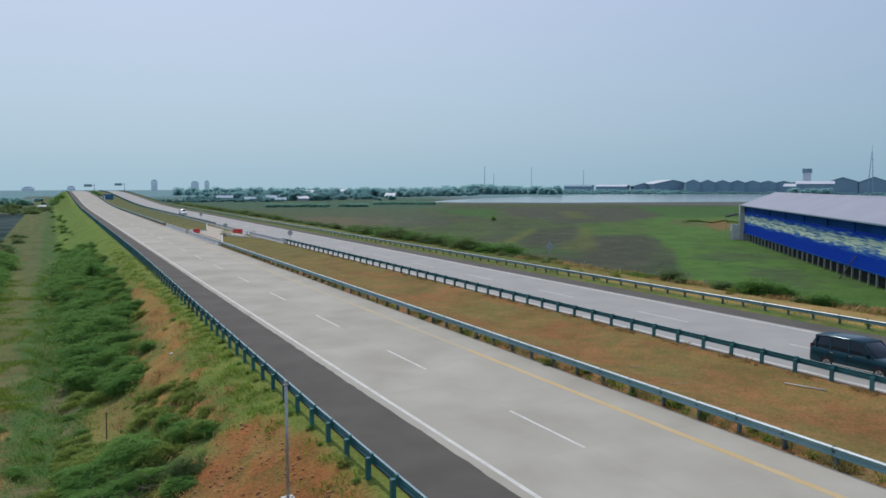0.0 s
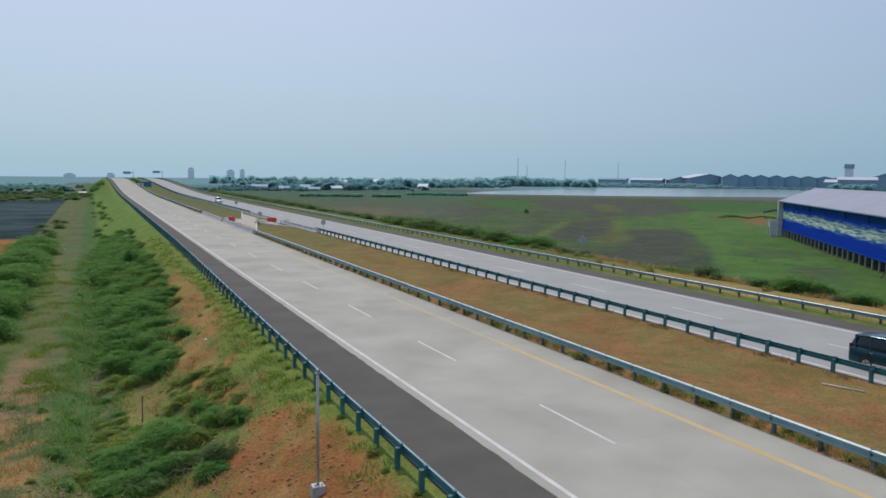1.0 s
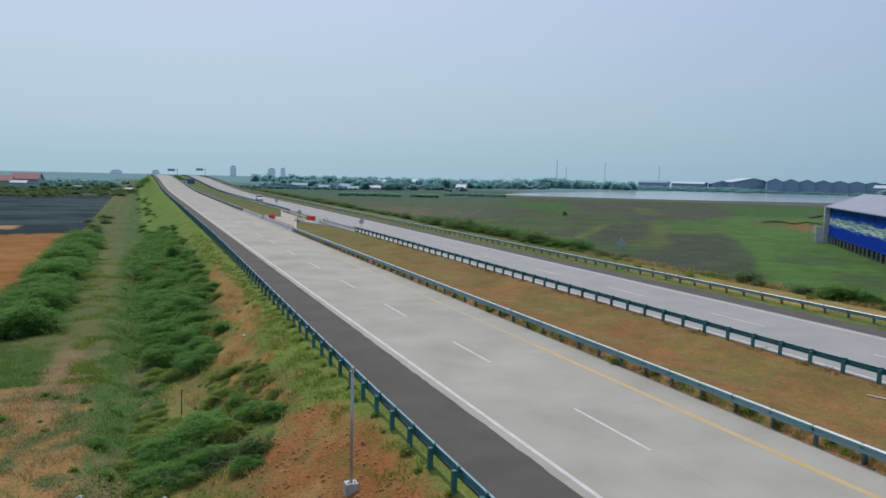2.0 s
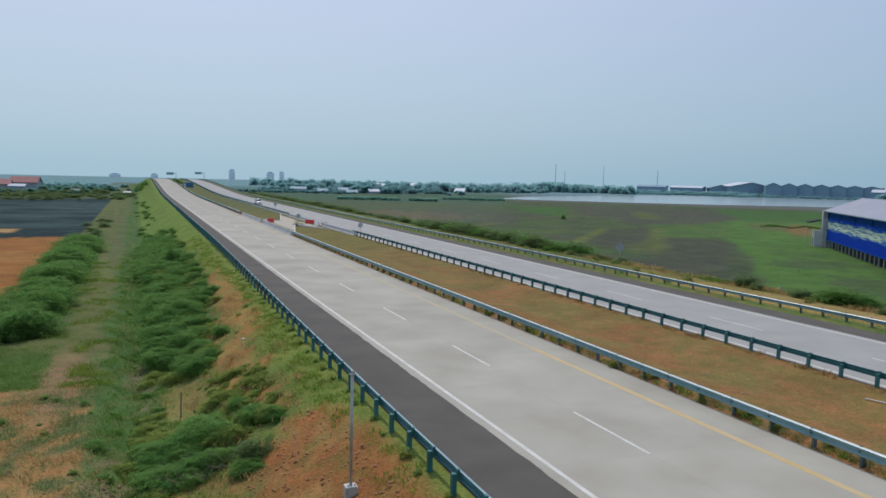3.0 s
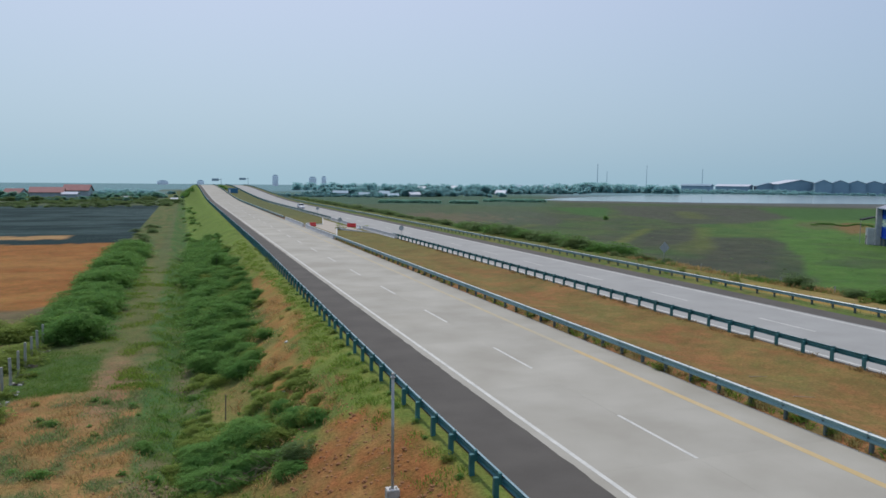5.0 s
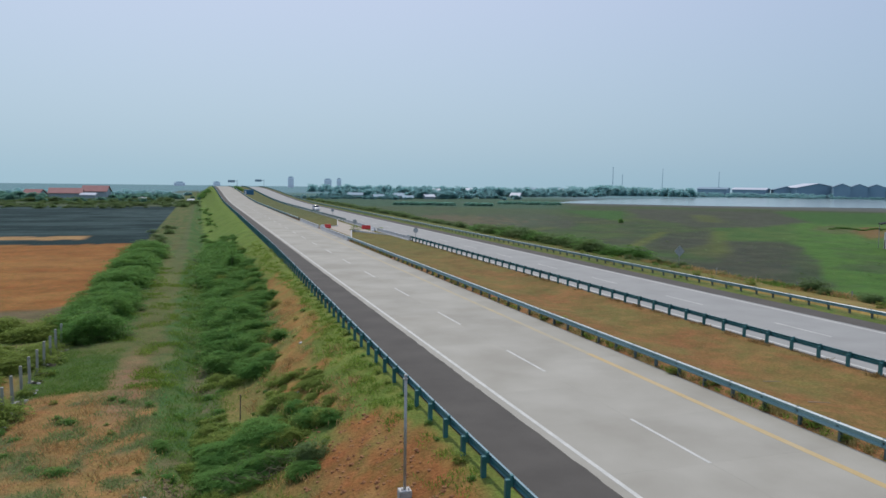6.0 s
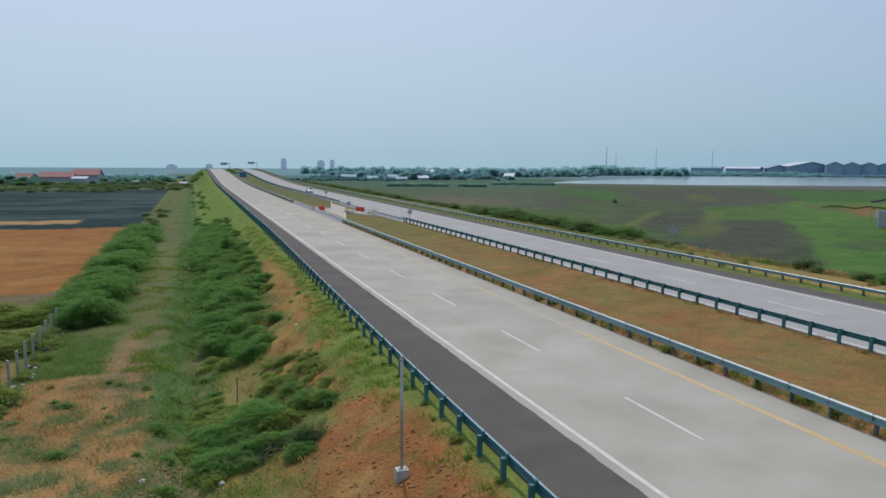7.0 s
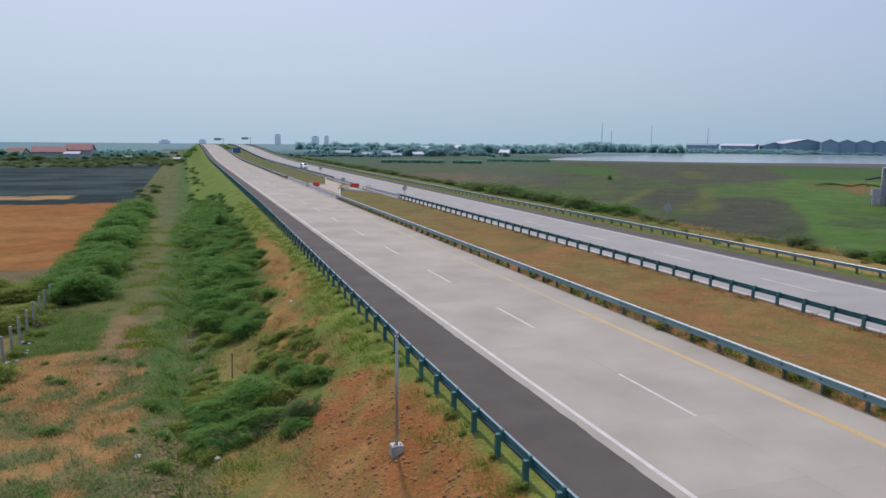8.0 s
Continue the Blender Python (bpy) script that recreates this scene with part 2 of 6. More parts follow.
def mural_material():
    """Pale streaky paint over blue: a long band of wavy brush marks with ragged edges."""
    m = bpy.data.materials.new("streaky_wave_mural")
    m.use_nodes = True
    n, l = m.node_tree.nodes, m.node_tree.links
    b = n["Principled BSDF"]
    tc = n.new("ShaderNodeTexCoord")
    mp = n.new("ShaderNodeMapping")
    mp.inputs["Scale"].default_value = (0.05, 1.0, 0.75)
    l.new(tc.outputs["Object"], mp.inputs[0])
    streak = n.new("ShaderNodeTexNoise")
    streak.inputs["Scale"].default_value, streak.inputs["Detail"].default_value = 3.4, 4
    streak.inputs["Distortion"].default_value = 1.6
    l.new(mp.outputs[0], streak.inputs["Vector"])
    sep = n.new("ShaderNodeSeparateXYZ")
    l.new(tc.outputs["Object"], sep.inputs[0])
    # the band lies about half way up the wall; its height falls off above and below
    off = n.new("ShaderNodeMath")
    off.operation, off.inputs[1].default_value = "SUBTRACT", 5.0
    l.new(sep.outputs["Z"], off.inputs[0])
    ab = n.new("ShaderNodeMath")
    ab.operation = "ABSOLUTE"
    l.new(off.outputs[0], ab.inputs[0])
    band = n.new("ShaderNodeMapRange")
    band.inputs[1].default_value, band.inputs[2].default_value = 0.55, 1.75
    band.inputs[3].default_value, band.inputs[4].default_value = 0.08, -0.42
    l.new(ab.outputs[0], band.inputs[0])
    add = n.new("ShaderNodeMath")
    l.new(streak.outputs[0], add.inputs[0])
    l.new(band.outputs[0], add.inputs[1])
    ramp = n.new("ShaderNodeValToRGB")
    e = ramp.color_ramp.elements
    e[0].position, e[0].color = 0.3, (0.005, 0.05, 0.42, 1)
    e[1].position, e[1].color = 0.61, (0.72, 0.82, 0.62, 1)
    mid = ramp.color_ramp.elements.new(0.45)
    mid.color = (0.07, 0.22, 0.48, 1)
    mid2 = ramp.color_ramp.elements.new(0.53)
    mid2.color = (0.3, 0.42, 0.42, 1)
    l.new(add.outputs[0], ramp.inputs[0])
    l.new(ramp.outputs[0], b.inputs["Base Color"])
    b.inputs["Roughness"].default_value = 0.6
    b.inputs["Specular IOR Level"].default_value = 0.05
    return m


M_MURAL = mural_material()


# ---- building helpers ----
def mesh_of(name, bm, material, smooth=False):
    me = bpy.data.meshes.new(name)
    bm.to_mesh(me)
    bm.free()
    me.materials.append(material)
    if smooth:
        me.polygons.foreach_set("use_smooth", [True] * len(me.polygons))
    return me


def raw_mesh(name, verts, faces, material):
    me = bpy.data.meshes.new(name)
    me.from_pydata(verts, [], faces)
    me.materials.append(material)
    me.update()
    return me


def part(name, bm, material, parent, label="", smooth=False):
    ob = new(name, mesh_of(name, bm, material, smooth))
    ob.parent = parent
    return tagged(ob, label)


def piece(name, me, parent, m):
    ob = new(name, me)
    ob.parent = parent
    ob.matrix_basis = m
    return ob


def thing(name, m, label, category, group="", kind=""):
    ob = new(name)
    ob.matrix_basis = m
    return tagged(ob, label, category, group, kind)


def box(bm, x0, x1, y0, y1, z0, z1, bevel=0.0):
    r = bmesh.ops.create_cube(bm, size=1.0)
    vs = r["verts"]
    for v in vs:
        v.co = Vector((x0 + (v.co.x + 0.5) * (x1 - x0), y0 + (v.co.y + 0.5) * (y1 - y0), z0 + (v.co.z + 0.5) * (z1 - z0)))
    if bevel:
        es = {e for v in vs for e in v.link_edges}
        bmesh.ops.bevel(bm, geom=list(es), offset=bevel, segments=2, affect="EDGES")
    return bm


def boxed(*a, bevel=0.0):
    return box(bmesh.new(), *a, bevel=bevel)


def rod(bm, a, b, r0, r1, n=8):
    """A tapered round bar from a to b."""
    a, b = Vector(a), Vector(b)
    d = b - a
    q = d.to_track_quat("Z", "Y").to_matrix().to_4x4()
    bmesh.ops.create_cone(bm, cap_ends=True, segments=n, radius1=r0, radius2=r1, depth=d.length, matrix=Matrix.Translation((a + b) / 2) @ q)
    return bm


def extruded(profile, y0, y1, shift=0.0):
    """A closed x-z profile run along y."""
    bm = bmesh.new()
    rows = [[bm.verts.new((x, y, z)) for x, z in profile] for y in (y0, y1)]
    k = len(profile)
    for i in range(k):
        bm.faces.new((rows[0][i], rows[0][(i + 1) % k], rows[1][(i + 1) % k], rows[1][i]))
    bm.faces.new(rows[0][::-1])
    bm.faces.new(rows[1])
    bmesh.ops.recalc_face_normals(bm, faces=bm.faces)
    return bm


def smooth01(a, b, v):
    u = min(1.0, max(0.0, (v - a) / (b - a)))
    return u * u * (3 - 2 * u)


def rise(y):
    """Height of the roads: level, then over the crest of a low bridge far ahead."""
    return 4.6 * smooth01(300, 600, y) - 7.0 * smooth01(610, 1100, y)


def taper(y):
    """The outer shoulder narrows a little further on."""
    return 0.85 * smooth01(18, 115, y)


def from_camera(bearing, distance):
    """A place by bearing (degrees from the road's line, to the right) and distance from beside the camera, chosen to
    fit its view.
    """
    a = radians(bearing)
    return -17 + distance * math.sin(a), -1 + distance * math.cos(a)


# ---- the ground ----
def lerp_profile(x, pts):
    for (x0, z0), (x1, z1) in zip(pts, pts[1:]):
        if x <= x1:
            return z0 + (z1 - z0) * max(0.0, (x - x0) / (x1 - x0))
    return pts[-1][1]


PROFILE = [(-60, -3.2), (-27, -3.1), (-24, -2.9), (-19, -2.9), (-18.2, -3.1), (-17.2, -3.6), (-16.2, -3.3), (-14.2, -2.9), (-9.2, -0.35), (-8.2, -0.06), (-7.5, -0.05),
           (-7.0, -0.3), (5.6, -0.3), (6.08, -0.05), (6.3, 0.0), (6.7, 0.13), (7.4, 0.1), (11.5, -0.25), (15.6, 0.02), (16.2, 0.06), (16.75, -0.06), (17.2, -0.3), (28.6, -0.3), (29.2, -0.05),
           (30.2, 0.08), (31, 0.1), (32.5, -0.2), (39.5, -0.5), (43.5, -1.1), (49, -2.9), (60, -3.2)]


def ground_z(x, y):
    z = lerp_profile(x, PROFILE) if -60 < x < 60 else -3.2
    r = math.hypot(x + 17, y)
    z -= 14 * max(0.0, r - 1050) / 2600
    lift = rise(y)
    if lift:
        side = max(0.0, abs(x - 11.5) - 20)
        z += lift * max(0.0, 1 - side / 7)
    if not 5.6 < x < 30 and not -8.6 < x < 6:
        near = max(0.0, 1 - r / 160)
        z += near * (0.10 * noise.noise((x * 0.5, y * 0.5, 3)) + 0.05 * noise.noise((x * 1.7, y * 1.7, 7)))
    return z


def nz(x, y, s, k=0.0):
    return 0.5 + 0.5 * noise.fractal((x / s, y / s, k), 0.8, 2.0, 4)


def mixc(a, b, f):
    f = min(1.0, max(0.0, f))
    return tuple(p + (q - p) * f for p, q in zip(a, b))


C_LUSH = (0.052, 0.16, 0.03)
# the last colour here is distance haze, blended into far ground
C_BROWN, C_BURNT, C_HAZE = (0.2, 0.14, 0.08), (0.014, 0.034, 0.035), (0.15, 0.26, 0.29)


# dry orange soil showing through the grass of the slope: centre and half axes of each patch
BARE = [(-9.95, 63.0, 1.0, 17.0), (-11.3, 43.5, 0.95, 6.8), (-11.15, 34.4, 0.55, 2.4), (-12.4, 24.5, 0.9, 3.0)]


def spot(x, y, cx, cy, rx, ry, wobble=0.0):
    """1 inside an ellipse, fading to 0 at its ragged rim."""
    return smooth01(1.35, 0.75, math.hypot((x - cx) / rx, (y - cy) / ry) + wobble)


def bare(x, y):
    return max(spot(x, y, *p) for p in BARE)


def verge_left(x, y, r, a, b):
    """From the guard rail down: grassy slope with bare soil, ditch, track, rough ground, stubble, burnt field."""
    fine = nz(x, y, 1.3, 31)
    rag = 0.9 * (b - 0.5) + 0.5 * (fine - 0.5)
    if x > -19.2 + 1.2 * (a - 0.5):
        c = mixc((0.105, 0.15, 0.04), (0.17, 0.19, 0.052), smooth01(0.34, 0.6, 0.6 * a + 0.4 * fine))
        c = mixc(c, (0.165, 0.208, 0.045), 0.85 * smooth01(-11.0, -9.6, x))
        c = mixc(c, (0.12, 0.165, 0.042), 0.7 * spot(x, y, -12.6, 35.0, 2.2, 5.0, rag))
        c = mixc(c, (0.075, 0.125, 0.035), 0.8 * smooth01(-10.4, -11.6, x + 0.8 * rag) * smooth01(45, 49, y) * smooth01(200, 150, y))
        c = mixc(c, (0.24, 0.19, 0.065), 0.75 * spot(x, y, -14.6, 41.5, 1.3, 3.4, rag) + 0.45 * spot(x, y, -12.2, 50.0, 1.2, 9.0, rag))
        for cx, cy, rx, ry in BARE:
            c = mixc(c, mixc((0.33, 0.155, 0.055), (0.3, 0.2, 0.065), smooth01(0.4, 0.62, fine)), 0.85 * spot(x, y, cx, cy, rx, ry, 2.2 * rag))
        soil = smooth01(0.8, -0.8, y - 30.2 + 3.0 * max(0.0, x + 9.4) + 3.5 * rag) * smooth01(-13.6, -12.4, x + 1.2 * rag) * smooth01(-8.0, -8.7, x)
        c = mixc(c, mixc(mixc((0.305, 0.136, 0.046), (0.255, 0.105, 0.038), fine), (0.315, 0.185, 0.067), 0.85 * smooth01(0.42, 0.66, b)), soil)
        c = mixc(c, (0.16, 0.17, 0.05), 0.4 * soil * smooth01(0.62, 0.7, nz(x, y, 1.2, 35)))
        c = mixc(c, mixc((0.255, 0.165, 0.056), (0.15, 0.145, 0.045), smooth01(0.42, 0.6, fine)), 0.85 * smooth01(31.5, 29.0, y + 2 * rag) * smooth01(-12.2, -13.2, x))
        c = mixc(c, (0.14, 0.21, 0.042), smooth01(90, 140, y) * 0.85)
        ditch = mixc((0.075, 0.14, 0.036), (0.06, 0.125, 0.04), b)
        ditch = mixc(ditch, (0.13, 0.14, 0.05), 0.6 * smooth01(0.48, 0.66, fine))
        ditch = mixc(ditch, (0.2, 0.15, 0.1), 0.7 * spot(x, y, -16.5, 48.5, 0.9, 5.5, 1.2 * rag))
        ditch = mixc(ditch, (0.2, 0.155, 0.085), 0.75 * spot(x, y, -17.8, 27.5, 1.9, 4.8, 1.5 * rag))
        return mixc(c, ditch, smooth01(-15.6, -16.6, x + 1.6 * (a - 0.5)))
    if x > -27.2:
        way = -21.2 + 0.016 * min(125.0, max(0.0, y - 50))
        c = mixc((0.085, 0.125, 0.042), (0.14, 0.14, 0.055), smooth01(0.36, 0.62, b))
        if y < 60:
            dry = mixc(mixc((0.29, 0.15, 0.055), (0.31, 0.2, 0.08), fine), (0.24, 0.185, 0.075), smooth01(0.52, 0.7, a))
            tuft = smooth01(0.49, 0.57, 0.75 * nz(x, y, 2.6, 37) + 0.25 * nz(x, y, 0.9, 38) + 0.06 * smooth01(33, 25, y))
            dry = mixc(dry, mixc((0.085, 0.12, 0.06), (0.13, 0.145, 0.055), fine), 0.9 * tuft)
            c = mixc(dry, c, smooth01(46, 51, y + 4 * rag))
            lawn = smooth01(45.2, 46.8, y + 2 * rag) * smooth01(60, 57.5, y) * smooth01(way - 0.2, way - 1.2, x + rag)
            c = mixc(c, mixc((0.062, 0.118, 0.028), (0.085, 0.132, 0.035), fine), 0.95 * lawn)
        wear = smooth01(1.5, 0.4, abs(x - way + 0.6 * rag)) * smooth01(37, 43, y)
        worn = mixc((0.25, 0.16, 0.09), (0.128, 0.142, 0.05), smooth01(50, 60, y))
        worn = mixc(worn, (0.108, 0.13, 0.055), smooth01(90, 140, y))
        wear = max(wear, 0.7 * spot(x, y, -22.0, 57.6, 3.2, 1.9, rag))
        return mixc(c, worn, 0.85 * wear)
    edge = 3 * (a - 0.5)
    if y + edge < 79:
        c = mixc((0.11, 0.15, 0.045), (0.19, 0.16, 0.065), smooth01(0.4, 0.6, b))
        c = mixc(c, (0.3, 0.16, 0.06), 0.75 * spot(x, y, -29.5, 46.5, 2.2, 5.0, rag))
        return mixc(c, (0.17, 0.125, 0.075), 0.8 * smooth01(69, 74, y))
    if y + edge < 156:
        c = mixc((0.27, 0.108, 0.032), (0.29, 0.13, 0.04), smooth01(0.35, 0.65, nz(x, y * 2.5, 14, 2)))
        return mixc(c, (0.33, 0.175, 0.058), 0.5 * smooth01(0.5, 0.64, nz(x * 0.3, y, 9, 6)))
    if y + edge < 178 and y + edge > 168 and x < -40 and x > -66:
        return (0.36, 0.22, 0.1)
    if y + edge < 370:
        return mixc(C_BURNT, (0.052, 0.086, 0.086), smooth01(0.4, 0.62, 0.6 * nz(x * 0.22, y, 13, 4) + 0.4 * nz(x * 0.4, y, 5, 46)) * (0.5 + 0.6 * b))
    return mixc(mixc((0.1, 0.12, 0.065), (0.075, 0.105, 0.06), a), C_HAZE, smooth01(500, 900, r))


def cover(x, y):
    """What grows or lies on the ground, with distance haze blended into the far colours."""
    a, b = nz(x, y, 7, 1), nz(x, y, 2.2, 5)
    r = math.hypot(x + 17, y)
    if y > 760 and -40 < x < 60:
        return mixc((0.1, 0.12, 0.065), C_HAZE, smooth01(760, 1000, y))
    if -7.4 < x < 6.0 or 17.2 < x < 29:
        return C_BROWN
    if 6 <= x <= 17.2:
        c = mixc((0.262, 0.137, 0.054), (0.222, 0.147, 0.052), smooth01(0.35, 0.65, nz(x, y * 0.6, 4, 1)))
        c = mixc(c, (0.175, 0.165, 0.055), smooth01(0.52, 0.7, nz(x, y * 0.5, 3.2, 12)) * 0.5)
        c = mixc(c, (0.155, 0.15, 0.052), 0.75 * smooth01(50, 118, y))
        c = mixc(c, (0.115, 0.135, 0.06), 0.8 * smooth01(120, 240, y))
        c = mixc(c, (0.2, 0.165, 0.06), 0.5 * smooth01(8.6, 7.4, x))
        return mixc(c, mixc((0.32, 0.15, 0.065), (0.2, 0.14, 0.06), smooth01(0.45, 0.6, nz(x, y, 1.1, 14))), 0.9 * smooth01(7.2, 6.7, x))
    if x < -7.3:
        return verge_left(x, y, r, a, b)
    if x < 31.3:
        return mixc((0.125, 0.165, 0.045), (0.19, 0.185, 0.06), smooth01(0.45, 0.65, b))
    if x < 39.6 + 2 * (a - 0.5):
        c = mixc((0.38, 0.245, 0.075), (0.31, 0.215, 0.06), smooth01(0.4, 0.6, b))
        c = mixc((0.19, 0.19, 0.05), c, smooth01(31.6, 33.2, x + 1.6 * (b - 0.5)))
        c = mixc(c, (0.37, 0.25, 0.105), smooth01(62, 44, y) * smooth01(33.6, 35.0, x) * (0.6 + 0.5 * a))
        return mixc(c, (0.12, 0.145, 0.045), smooth01(46, 80, y) * 0.9 + 0.3 * smooth01(0.5, 0.7, a))
    if x < 48:
        return mixc(mixc((0.09, 0.13, 0.04), (0.2, 0.18, 0.07), smooth01(0.4, 0.65, b)), (0.33, 0.21, 0.075), 0.8 * smooth01(44.0, 41.5, x + 3 * (a - 0.5)) * smooth01(80, 62, y))
    return field_right(x, y, r, a, b)


# pale grassy strips between the plots: end bearing and distance of each, its half width in metres and its strength
STRIPS = [((32.9, 163), (34.9, 216), 1.2, 0.95), ((38.7, 156), (38.8, 228), 1.8, 0.6), ((24.2, 195), (26.7, 227), 1.6, 0.6), ((38.3, 290), (37.5, 355), 4.0, 0.6),
          ((28.6, 258), (33.0, 300), 2.0, 0.3)]
# plots by their corners: bearing, and thousandths of the distance's inverse
LUSH_PLOTS = [[(42.4, 2.3), (50.6, 2.14), (58, 2.2), (58, 3.1), (50.6, 3.08), (45.2, 3.35)], [(27.3, 2.62), (32.0, 2.56), (31.9, 3.7), (29.3, 3.22)]]
PLUM_PLOTS = [[(32.1, 2.31), (42.4, 2.36), (44.4, 3.2), (41.5, 3.88), (37.3, 4.06), (33.0, 3.14)], [(20.7, 3.13), (26.0, 3.04), (28.6, 3.88), (28.2, 4.47), (21.6, 4.21)]]
MUD_PLOTS = [[(38.8, 5.33), (43.6, 5.17), (45.0, 6.45), (46.6, 9.5), (36.5, 9.2), (39.4, 6.91)], [(35.1, 4.79), (38.5, 4.27), (38.3, 5.57), (36.7, 6.2), (34.5, 6.46)]]


def inside(corners, u, v):
    """How far a place lies inside a plot: 1 within, 0 outside, with a narrow edge."""
    hit, near = False, 9.0
    for (a0, b0), (a1, b1) in zip(corners, corners[1:] + corners[:1]):
        if (b0 > v) != (b1 > v) and u < a0 + (a1 - a0) * (v - b0) / (b1 - b0):
            hit = not hit
        f = min(1.0, max(0.0, ((u - a0) * (a1 - a0) + (v - b0) * (b1 - b0)) / ((a1 - a0) ** 2 + (b1 - b0) ** 2)))
        near = min(near, math.hypot(u - a0 - f * (a1 - a0), v - b0 - f * (b1 - b0)))
    return smooth01(-0.12, 0.12, near if hit else -near)


def field_right(x, y, r, a, b):
    """Wet and fallow plots between the far verge and the lake: grey-brown mud, rough green, a few pale strips, haze
    colour far off.
    """
    brg = math.degrees(math.atan2(x + 17, y + 1))
    u = brg + 0.7 * (nz(x, y, 11, 15) - 0.5) + 0.5 * (b - 0.5)
    far = math.hypot(x + 17, y + 1)
    v = 1000 / max(20.0, far) * (1 + 0.05 * (nz(x, y, 9, 17) - 0.5))
    mud = mixc((0.058, 0.06, 0.056), (0.082, 0.078, 0.066), smooth01(0.35, 0.65, nz(x, y, 7, 18)))
    olive = mixc((0.062, 0.096, 0.046), (0.095, 0.108, 0.056), smooth01(0.35, 0.65, nz(x, y, 12, 19)))
    green = mixc((0.072, 0.17, 0.036), (0.115, 0.2, 0.045), smooth01(0.35, 0.65, nz(x, y, 9, 20)))
    plum = mixc((0.1, 0.092, 0.086), (0.084, 0.088, 0.068), smooth01(0.35, 0.65, nz(x, y, 16, 24)))
    c = mixc(olive, green, 0.5 * smooth01(0.48, 0.6, nz(x, y, 22, 9)))
    c = mixc(c, plum, 0.5 * smooth01(0.5, 0.62, nz(x, y, 26, 11)))
    c = mixc(c, green, 0.9 * smooth01(37.6, 39.0, u) * smooth01(3.1, 3.5, v) * smooth01(5.6, 5.1, v))
    c = mixc(c, mixc(green, (0.1, 0.25, 0.036), 0.75), 0.95 * smooth01(43.2, 44.6, u) * smooth01(3.0, 3.4, v))
    for spots, colour, strong in ((PLUM_PLOTS, plum, 0.9), (MUD_PLOTS, mud, 0.75), (LUSH_PLOTS, C_LUSH, 0.92)):
        for corners in spots:
            c = mixc(c, colour, strong * inside(corners, u, v))
    c = mixc(c, (0.14, 0.16, 0.045), 0.45 * spot(u, v, 38.3, 6.3, 1.4, 0.6))
    c = mixc(c, mud, 0.5 * spot(u, v, 52.4, 8.8, 1.8, 0.7, 2 * (b - 0.5)) + 0.4 * spot(u, v, 49.5, 7.1, 2.0, 0.45, 2 * (b - 0.5)))
    c = mixc(c, mud, 0.3 * smooth01(44, 45, u) * smooth01(0.58, 0.68, nz(x, y, 11, 23)) * smooth01(3.6, 4.2, v))
    c = mixc(c, (0.32, 0.16, 0.065), 0.9 * spot(u, v, 48.5, 3.95, 1.05, 0.45, 1.2 * (b - 0.5)))
    c = mixc(c, (0.17, 0.13, 0.07), 0.6 * spot(u, v, 46.4, 3.8, 1.3, 0.35, 1.2 * (b - 0.5)))
    for (b0, d0), (b1, d1), half, strong in STRIPS:
        (xa, ya), (xb, yb) = from_camera(b0, d0), from_camera(b1, d1)
        f = min(1.0, max(0.0, ((x - xa) * (xb - xa) + (y - ya) * (yb - ya)) / ((xb - xa) ** 2 + (yb - ya) ** 2)))
        off = math.hypot(x - xa - f * (xb - xa), y - ya - f * (yb - ya)) + 1.2 * (a - 0.5)
        if off < 2.2 * half:
            c = mixc(c, (0.16, 0.185, 0.045), strong * smooth01(1.8 * half, 0.5 * half, off) * (0.6 + 0.7 * b))
    c = mixc(c, mixc((0.045, 0.06, 0.04), (0.13, 0.14, 0.06), nz(x, y, 4, 41)), 0.32)
    c = mixc(c, (0.0, 0.012, 0.008), 0.14)
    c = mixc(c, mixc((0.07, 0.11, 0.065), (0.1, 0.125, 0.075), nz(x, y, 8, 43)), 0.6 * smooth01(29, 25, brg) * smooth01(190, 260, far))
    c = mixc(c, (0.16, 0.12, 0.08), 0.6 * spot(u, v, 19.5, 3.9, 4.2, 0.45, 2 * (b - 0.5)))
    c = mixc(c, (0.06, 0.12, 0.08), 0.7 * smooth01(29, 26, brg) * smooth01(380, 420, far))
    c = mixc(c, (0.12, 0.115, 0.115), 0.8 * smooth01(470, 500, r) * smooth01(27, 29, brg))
    return mixc(c, C_HAZE, smooth01(450 + 150 * smooth01(30, 26, brg), 950, r))


def steps(*spans):
    out = []
    for a, b, d in spans:
        k = max(1, round((b - a) / d))
        out += [a + (b - a) * i / k for i in range(k)]
    return out + [spans[-1][1]]


GX = steps((-4000, -1000, 500), (-1000, -200, 100), (-200, -60, 7), (-60, -28, 1.6), (-28, -8, 0.5), (-8, -7, 0.5), (-7, 5.6, 6.3), (5.6, 7.4, 0.3), (7.4, 15.6, 0.6), (15.6, 17.2, 0.3), (17.2, 28.6, 5.7),
           (28.6, 32, 0.4), (32, 48, 0.8), (48, 200, 2.0), (200, 340, 4), (340, 700, 16), (700, 1500, 80), (1500, 4500, 500))
GY = steps((-300, -20, 70), (-20, 12, 4), (12, 75, 0.7), (75, 200, 2.0), (200, 400, 4), (400, 480, 6), (480, 900, 20), (900, 1600, 70), (1600, 4800, 400))


